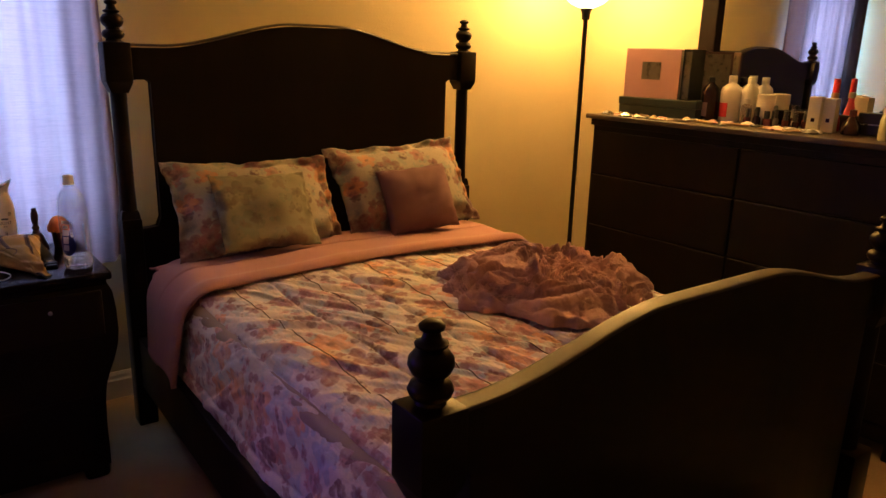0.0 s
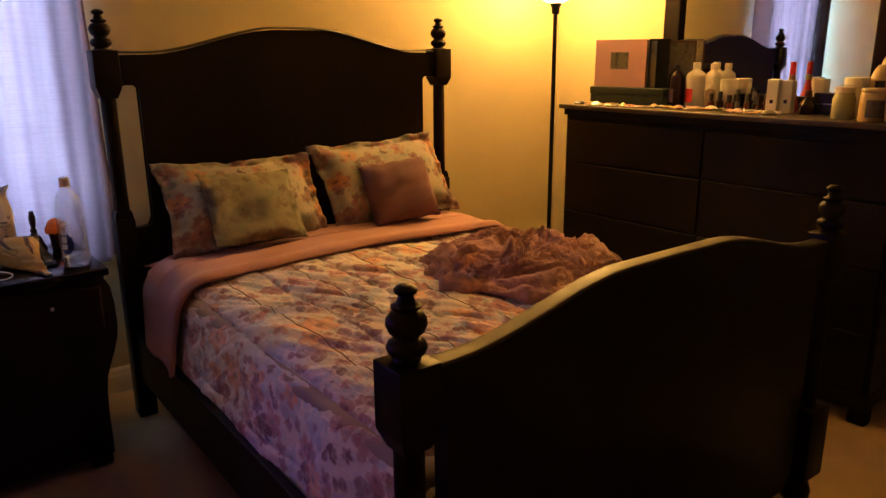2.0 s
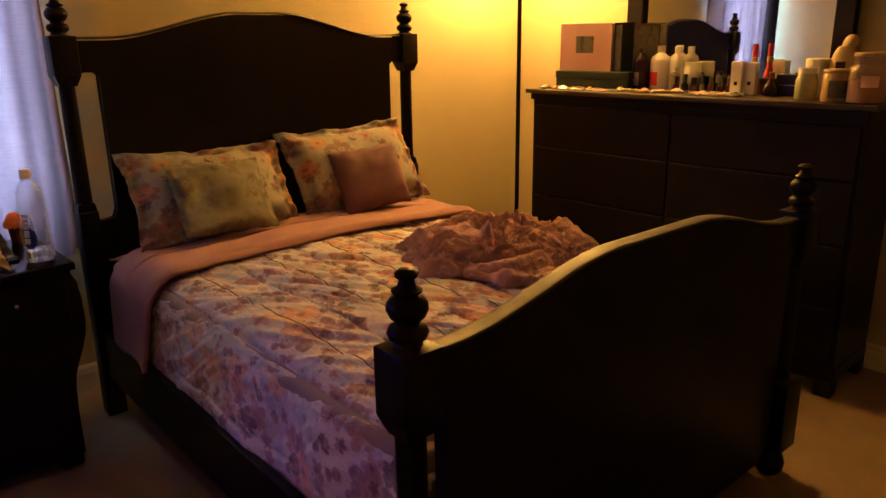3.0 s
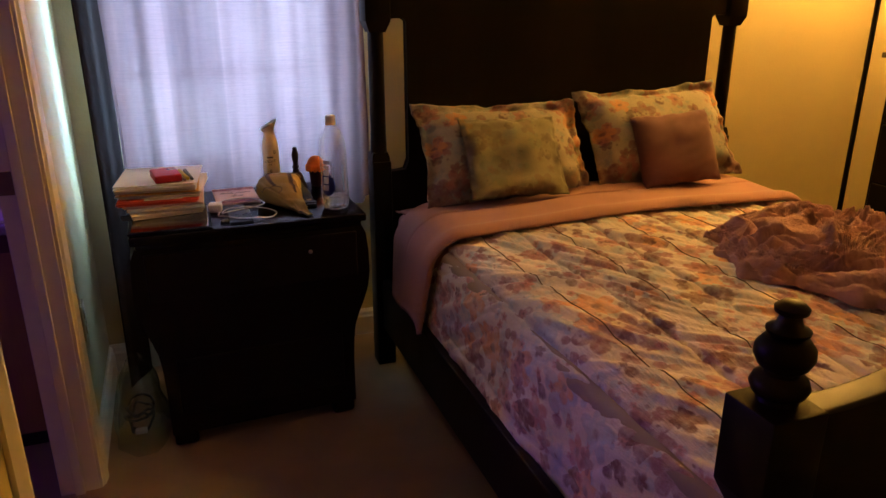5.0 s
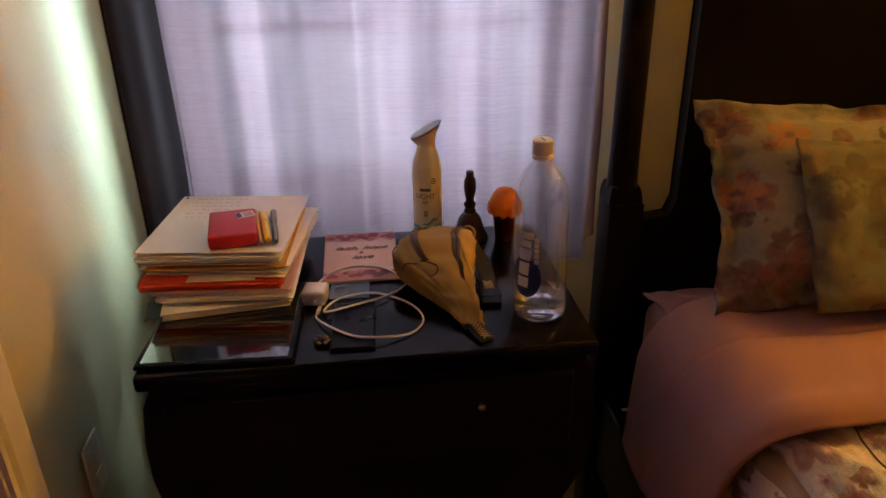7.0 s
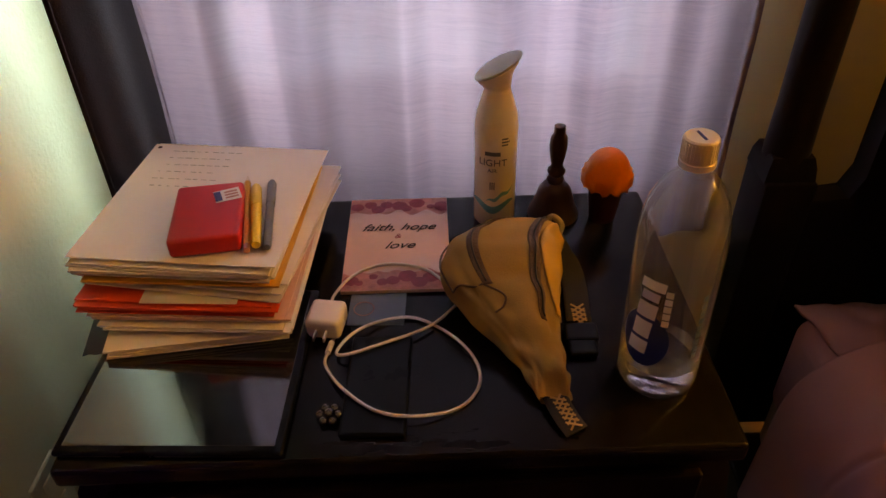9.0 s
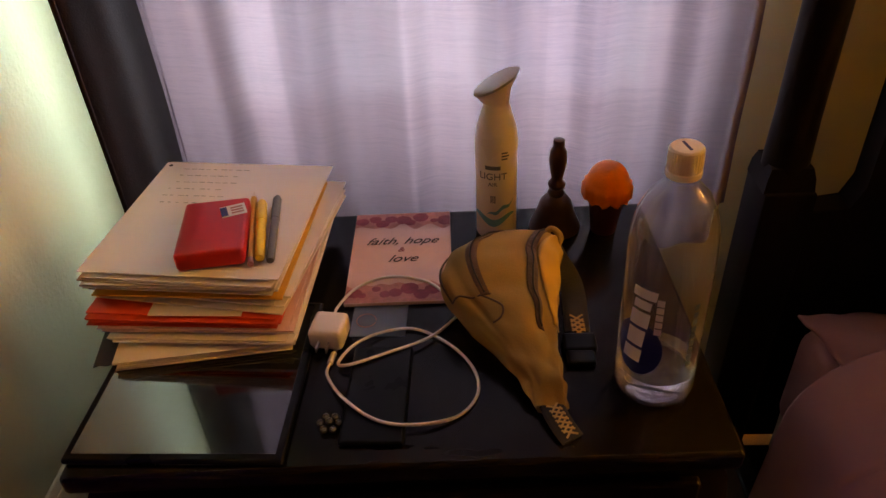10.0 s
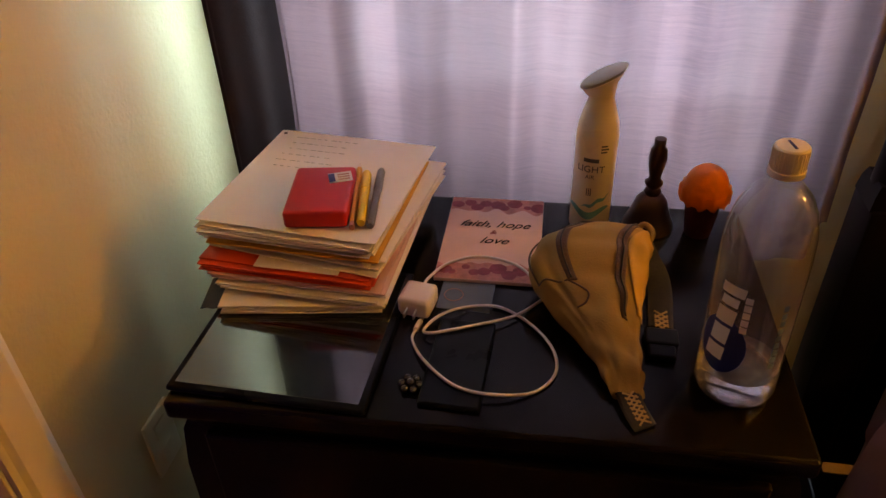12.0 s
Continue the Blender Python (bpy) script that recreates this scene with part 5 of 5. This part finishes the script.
for za, zb in zip(rows_z, rows_z[1:]):
    for ya, yb in ((-0.752, -0.003), (0.003, 0.752)):
        part("drawer", box(-0.193, -0.178, ya, yb, za + 0.004, zb - 0.004, 0.005, 3), ESPRESSO, dresser)
part("plinth", box(-0.186, 0.195, -0.775, 0.775, 0.065, 0.13, 0.008), ESPRESSO, dresser)
for sx in (-0.186, 0.13):
    for sy in (-0.775, 0.705):
        part("foot", box(sx, sx + 0.065, sy, sy + 0.07, 0, 0.07, 0.008), ESPRESSO, dresser)

mirror = thing("dresser_mirror", DM, "large framed mirror standing on the back of the dresser", "mirror")
MZ0, MZ1, MY0, MY1 = DT + 0.002, 2.05, -0.565, 0.478
part("glass", box(0.186, 0.190, MY0 + 0.078, MY1 - 0.088, MZ0 + 0.05, MZ1 - 0.07), MIRROR, mirror, "silvered mirror glass").matrix_basis = Matrix.Translation((0.188, 0, 0)) @ pose(0, 0, 0, 0, 0, -0.45) @ Matrix.Translation((-0.188, 0, 0))
for ya, yb in ((MY0, MY0 + 0.08), (MY1 - 0.09, MY1)):
    part("frame_side", box(0.162, 0.205, ya, yb, MZ0, MZ1, 0.008, 3), ESPRESSO, mirror)
part("frame_top", box(0.164, 0.204, MY0 + 0.08, MY1 - 0.09, MZ1 - 0.08, MZ1, 0.006), ESPRESSO, mirror)
part("frame_bottom", box(0.164, 0.204, MY0 + 0.08, MY1 - 0.09, MZ0, MZ0 + 0.06, 0.006), ESPRESSO, mirror)


def on_dresser(x, y, z=DT, turn=0.0):
    """A pose on the dresser's top: x towards the mirror, y along it."""
    return DM @ pose(x, y, z, 0, 0, turn)


gbox = thing("flat_green_box", on_dresser(0.060, 0.540, turn=3), "flat dark green cardboard box on the dresser", "box")
part("tray", box(-0.092, 0.092, -0.205, 0.205, 0.001, 0.046, 0.003), GREEN_BOX, gbox)
part("lid", box(-0.095, 0.095, -0.208, 0.208, 0.047, 0.082, 0.003), GREEN_BOX, gbox)
album = thing("photo_album", on_dresser(0.050, 0.592, DT + 0.0825, 3), "pink cloth photo album with a small picture window, standing upright", "album")
part("cover", box(-0.062, -0.056, -0.145, 0.145, 0.0, 0.225, 0.002), PINK, album)
part("cover", box(0.050, 0.056, -0.145, 0.145, 0.0, 0.225, 0.002), PINK, album)
part("spine", box(-0.060, 0.054, 0.1455, 0.150, 0.0, 0.225, 0.002), PINK, album)
part("page_block", box(-0.054, 0.048, -0.137, 0.143, 0.004, 0.220), CREAM, album)
part("picture_window", joined(box(-0.0632, -0.0622, -0.045, 0.055, 0.085, 0.165)), DIM, album, "dark photograph in a square window")
black_book = thing("black_binder", on_dresser(0.050, 0.412, DT + 0.0825, 3), "black binder standing beside the album", "binder")
part("cover", joined(box(-0.055, 0.06, -0.022, -0.018, 0, 0.225, 0.001), box(-0.055, 0.06, 0.018, 0.022, 0, 0.225, 0.001), box(0.056, 0.06, -0.018, 0.018, 0, 0.225, 0.001)), BLACK, black_book)
part("page_block", box(-0.050, 0.054, -0.016, 0.016, 0.004, 0.215), DIM, black_book)
# added panel that stands in for a dim reflection beside the album
frame_ob = thing("reflection_panel", on_dresser(0.128, 0.345, turn=24), "dark framed panel added at the mirror in place of a reflection", "framed picture")
part("border", joined(box(-0.005, 0.005, -0.07, -0.06, 0.001, 0.30, 0.001), box(-0.005, 0.005, 0.06, 0.07, 0.001, 0.30, 0.001), box(-0.005, 0.005, -0.06, 0.06, 0.001, 0.012, 0.001), box(-0.005, 0.005, -0.06, 0.06, 0.29, 0.30, 0.001)), BELLWOOD, frame_ob)
part("picture", box(-0.001, 0.002, -0.06, 0.06, 0.012, 0.29), DIM, frame_ob)


def bottle_on(name, x, y, r, h, body, cap_mat, label, cap_h=0.02, cap_r=0.4, shoulder=0.72, label_mat=None, turn=0, squash=1.0):
    ob = thing(name, on_dresser(x, y, turn=turn), label, "bottle", "bottles on the dresser")
    sq = Matrix.Diagonal((squash, 1, 1, 1))
    part("body", moved(lathe([(0, 0.001), (r * 0.92, 0.001), (r, 0.006), (r, h * shoulder), (r * 0.9, h * (shoulder + 0.08)), (r * cap_r * 1.05, h - cap_h - 0.004), (r * cap_r, h - cap_h), (0, h - cap_h)], 28), sq), body, ob, "", 50)
    part("cap", moved(lathe([(0, h), (r * cap_r * 0.95, h), (r * cap_r * 1.1, h - 0.002), (r * cap_r * 1.1, h - cap_h + 0.0005), (0, h - cap_h + 0.0005)], 24), sq), cap_mat, ob, "", 50)
    if label_mat:
        part("label", moved(wrapped(r + 0.0006, radians(122), radians(196), h * 0.10, h * shoulder * 0.62, 14), sq), label_mat, ob)
    return ob


bottle_on("dark_bottle", 0.060, 0.315, 0.036, 0.190, AMBER, BLACK, "dark bottle with a purple-grey label and black cap", 0.022, 0.35, 0.68, PURPLE_LABEL)
bottle_on("white_bottle", 0.105, 0.240, 0.046, 0.200, MILK, MILK, "white plastic bottle with a red label", 0.030, 0.36, 0.66, LABEL_RED)
bottle_on("small_clear_bottle", 0.040, 0.125, 0.023, 0.105, JAR, MILK, "small clear bottle with a pale cap", 0.018, 0.5, 0.7)
bottle_on("lotion_bottle", 0.128, 0.165, 0.036, 0.195, MILK, MILK, "white plastic lotion bottle with a white cap", 0.028, 0.42, 0.68)
bottle_on("white_jar", 0.125, 0.085, 0.038, 0.128, MILK, MILK, "small white plastic jar with lid", 0.02, 0.9, 0.8)
random.seed(33)
for k in range(18):
    body = (POLISH_A, POLISH_B, POLISH_C, AMBER)[k % 4]
    bottle_on("nail_polish", 0.020 + 0.050 * (k % 3) + random.uniform(-0.012, 0.012), 0.105 - 0.0142 * k + random.uniform(-0.005, 0.005), random.uniform(0.012, 0.0150), random.uniform(0.060, 0.088), body, (BLACK, BLACK, GREY_PEN)[k % 3], "small nail polish bottle with a black cap", 0.036, 0.55, 0.4)
for k, (xx, yy, hh) in enumerate(((0.000, -0.190, 0.135), (0.035, -0.232, 0.130))):
    b_ = thing("white_box", on_dresser(xx, yy, turn=6), "small white cardboard box standing on the dresser", "box", "white boxes on the dresser")
    part("carton", box(-0.024, 0.024, -0.023, 0.023, 0.001, hh, 0.002), MILK, b_)
    part("flap", box(-0.0235, 0.0235, -0.0225, 0.0225, hh, hh + 0.0012, 0.0004), WHITE, b_)
    part("print_mark", box(-0.0248, -0.0242, -0.007, 0.007, 0.040, 0.055), AMBER, b_)
red_b = thing("red_capped_bottle", on_dresser(0.110, -0.206), "tapered clear bottle of red liquid with a tall red cap", "bottle", "bottles on the dresser")
part("body", lathe([(0, 0.001), (0.030, 0.001), (0.033, 0.008), (0.030, 0.040), (0.018, 0.085), (0.011, 0.115), (0.011, 0.130), (0, 0.130)], 26), LABEL_RED, red_b, "", 50)
part("collar", lathe([(0, 0.128), (0.0135, 0.128), (0.0140, 0.150), (0, 0.152)], 20), GOLD, red_b, "", 50)
part("cap", lathe([(0, 0.152), (0.0125, 0.152), (0.0115, 0.205), (0, 0.207)], 20), LABEL_RED, red_b, "", 50)
bottle_on("round_dark_bottle", 0.020, -0.322, 0.034, 0.095, AMBER, POLISH_A, "squat round dark perfume bottle", 0.026, 0.35, 0.36)
cream_box = thing("black_compact", on_dresser(0.090, -0.372, turn=4), "black rectangular compact case", "case")
part("case", box(-0.03, 0.03, -0.048, 0.048, 0.001, 0.085, 0.004), BLACK, cream_box)
part("band", box(-0.0312, -0.0305, -0.044, 0.044, 0.040, 0.044), STEEL, cream_box)
bottle_on("green_glass_jar", -0.090, -0.505, 0.040, 0.120, PALE_GREEN, MILK, "jar of pale green lotion with a cream lid", 0.022, 0.80, 0.62)
bottle_on("lotion_pump", 0.050, -0.490, 0.044, 0.150, CREAM, CREAM, "wide cream-coloured plastic jar with lid", 0.030, 0.97, 0.78)
tan_b = thing("tan_lotion_bottle", on_dresser(0.055, -0.590, turn=8), "tan plastic lotion bottle with sloped shoulders and narrow cap", "bottle", "bottles on the dresser")
part("body", moved(lathe([(0, 0.001), (0.056, 0.001), (0.060, 0.010), (0.060, 0.120), (0.056, 0.150), (0.046, 0.178), (0.034, 0.196), (0, 0.198)], 32), Matrix.Diagonal((0.62, 1, 1, 1))), GOLD, tan_b, "", 50)
part("cap", moved(lathe([(0, 0.197), (0.034, 0.197), (0.031, 0.215), (0.022, 0.232), (0.010, 0.240), (0, 0.241)], 24), pose(0, -0.010, 0)), GOLD, tan_b, "", 50)
part("label", box(-0.0385, -0.0378, -0.004, 0.030, 0.110, 0.140), BLACK, tan_b)
candle = thing("candle_jar", on_dresser(-0.130, -0.632), "square-shouldered amber candle jar with a dark label", "candle")
part("glass", lathe([(0, 0.001), (0.050, 0.001), (0.054, 0.006), (0.054, 0.098), (0.051, 0.103), (0, 0.103)], 36), GOLD, candle, "", 50)
part("lid", lathe([(0, 0.1035), (0.052, 0.1035), (0.053, 0.108), (0.053, 0.116), (0.050, 0.119), (0, 0.119)], 36), GOLD, candle, "", 50)
part("label", wrapped(0.0546, radians(165), radians(262), 0.018, 0.080, 14), DIM, candle)
pinkjar = thing("handled_glass_jar", on_dresser(-0.140, -0.732), "glass jar of pink wax with a wire handle", "jar")
part("glass", lathe([(0, 0.001), (0.060, 0.001), (0.066, 0.010), (0.066, 0.110), (0.060, 0.128), (0.048, 0.138), (0.050, 0.146), (0.050, 0.165)], 36), JAR, pinkjar, "", 60)
part("wax", lathe([(0, 0.006), (0.061, 0.006), (0.063, 0.085), (0, 0.085)], 32), WAX_PINK, pinkjar)
part("lid", lathe([(0, 0.166), (0.052, 0.166), (0.052, 0.176), (0.046, 0.180), (0, 0.180)], 32), GOLD, pinkjar, "", 50)
part("label", wrapped(0.0668, radians(180), radians(230), 0.060, 0.100, 10), PINK_PAPER, pinkjar)
part("handle", tube(spline([(0.0, -0.066, 0.11), (0.02, -0.10, 0.17), (0.04, -0.14, 0.185), (0.06, -0.16, 0.15), (0.07, -0.165, 0.10)], 7), 0.004, 8), AMBER, pinkjar, "", 180)
# flat clutter along the front of the dresser's top
random.seed(8)
for k in range(30):
    yy = 0.76 - 0.034 * k + random.uniform(-0.015, 0.015)
    xx = -0.145 + random.uniform(-0.03, 0.05) + 0.05 * (k > 12)
    mat_ = (CREAM, DIM, GOLD, WAX_PINK, PINK_PAPER, STEEL, PATTERN)[k % 7]
    item = thing("trinket", on_dresser(xx, yy, turn=random.uniform(-70, 70)), "small pale trinket lying among clutter on the dresser", "trinket", "trinkets on the dresser")
    if k % 4 == 0:
        part("strip", box(-0.010, 0.010, -0.055, 0.055, 0.001, 0.006 + 0.005 * random.random(), 0.002), mat_, item)
    elif k % 4 == 1:
        part("shell", moved(lathe([(0, 0.001), (0.018, 0.001), (0.021, 0.006), (0.013, 0.014), (0.004, 0.020), (0, 0.020)], 12), Matrix.Diagonal((1, 1.6, 1, 1))), mat_, item, "", 60)
    elif k % 4 == 2:
        ring = [(0.018 * math.cos(a) * random.uniform(0.7, 1.2), 0.026 * math.sin(a) * random.uniform(0.7, 1.2), 0.005 + 0.006 * random.random()) for a in [2 * math.pi * j / 10 for j in range(10)]]
        part("band", tube(spline(ring, 3, True), 0.0042, 7), mat_, item, "", 180)
    else:
        part("packet", moved(thicken(grid(8, 8, lambda u, v, k=k: Vector(((u - 0.5) * 0.05, (v - 0.5) * 0.07, 0.004 + 0.010 * abs(noise.noise((u * 4, v * 4, k)))))), 0.002), pose(0, 0, 0)), mat_, item, "", 180)

# ---- bathroom seen through the doorway ----
vanity = thing("bathroom_vanity", pose(-1.10, 2.84, 0), "brown wooden bathroom vanity with a pale counter", "vanity")
part("cabinet", box(-0.70, 0.695, -0.22, 0.20, 0.06, 0.665, 0.003), VANITY, vanity)
part("kick", box(-0.70, 0.695, -0.19, 0.20, 0.0, 0.06), BLACK, vanity)
part("front_rail", box(-0.70, 0.695, -0.235, 0.20, 0.666, 0.722, 0.004), plain("dark_vanity_edge", (0.10, 0.05, 0.03), 0.5), vanity)
part("counter", box(-0.705, 0.698, -0.245, 0.21, 0.7225, 0.752, 0.006), TILE, vanity)
towel = tagged(part("hand_towel", thicken(grid(40, 24, lambda u, v: Vector((-0.66 + 0.24 * u, 2.62 + 0.12 * v, 0.756 + 0.03 * math.sin(math.pi * v) * (0.6 + 0.4 * noise.noise((u * 6, v * 4, 2))) + 0.008 * noise.noise((u * 12, v * 9, 0))))), 0.004), LINEN, None, "", 180), "crumpled white towel on the bathroom counter", "towel")
for k, (xx, yy, rr) in enumerate(((-0.50, 2.80, 0.055), (-0.66, 2.78, 0.05))):
    bl = bmesh.new()
    bmesh.ops.create_icosphere(bl, subdivisions=3, radius=rr)
    for v in bl.verts:
        v.co *= 1 + 0.25 * noise.noise(v.co * 22 + Vector((k, 0, 0)))
        v.co.z = max(v.co.z * 1.2, -rr * 0.8)
    moved(bl, Matrix.Translation((xx, yy, 0.753 + rr * 0.8)))
    tagged(part("crumpled_cloth", bl, LINEN, None, "", 180), "crumpled pale cloth on the bathroom counter", "cloth")
vm = thing("vanity_mirror", pose(-0.545, 2.905, 0.753, 0, 0, 20), "round dark make-up mirror with a metal rim on a stand", "mirror")
part("rim", moved(tube(spline([(0.075 * math.cos(a), 0, 0.075 * math.sin(a)) for a in [2 * math.pi * j / 12 for j in range(12)]], 3, True), 0.007, 8), pose(0, 0, 0.24, -12)), STEEL, vm, "", 180)
part("glass", moved(lathe([(0, -0.002), (0.073, -0.002), (0.073, 0.002), (0, 0.002)], 32), pose(0, 0, 0.24, 78)), SCREEN, vm)
part("stand", lathe([(0, 0.0), (0.055, 0.0), (0.055, 0.008), (0.010, 0.018), (0.008, 0.165), (0, 0.165)], 24), STEEL, vm, "", 40)
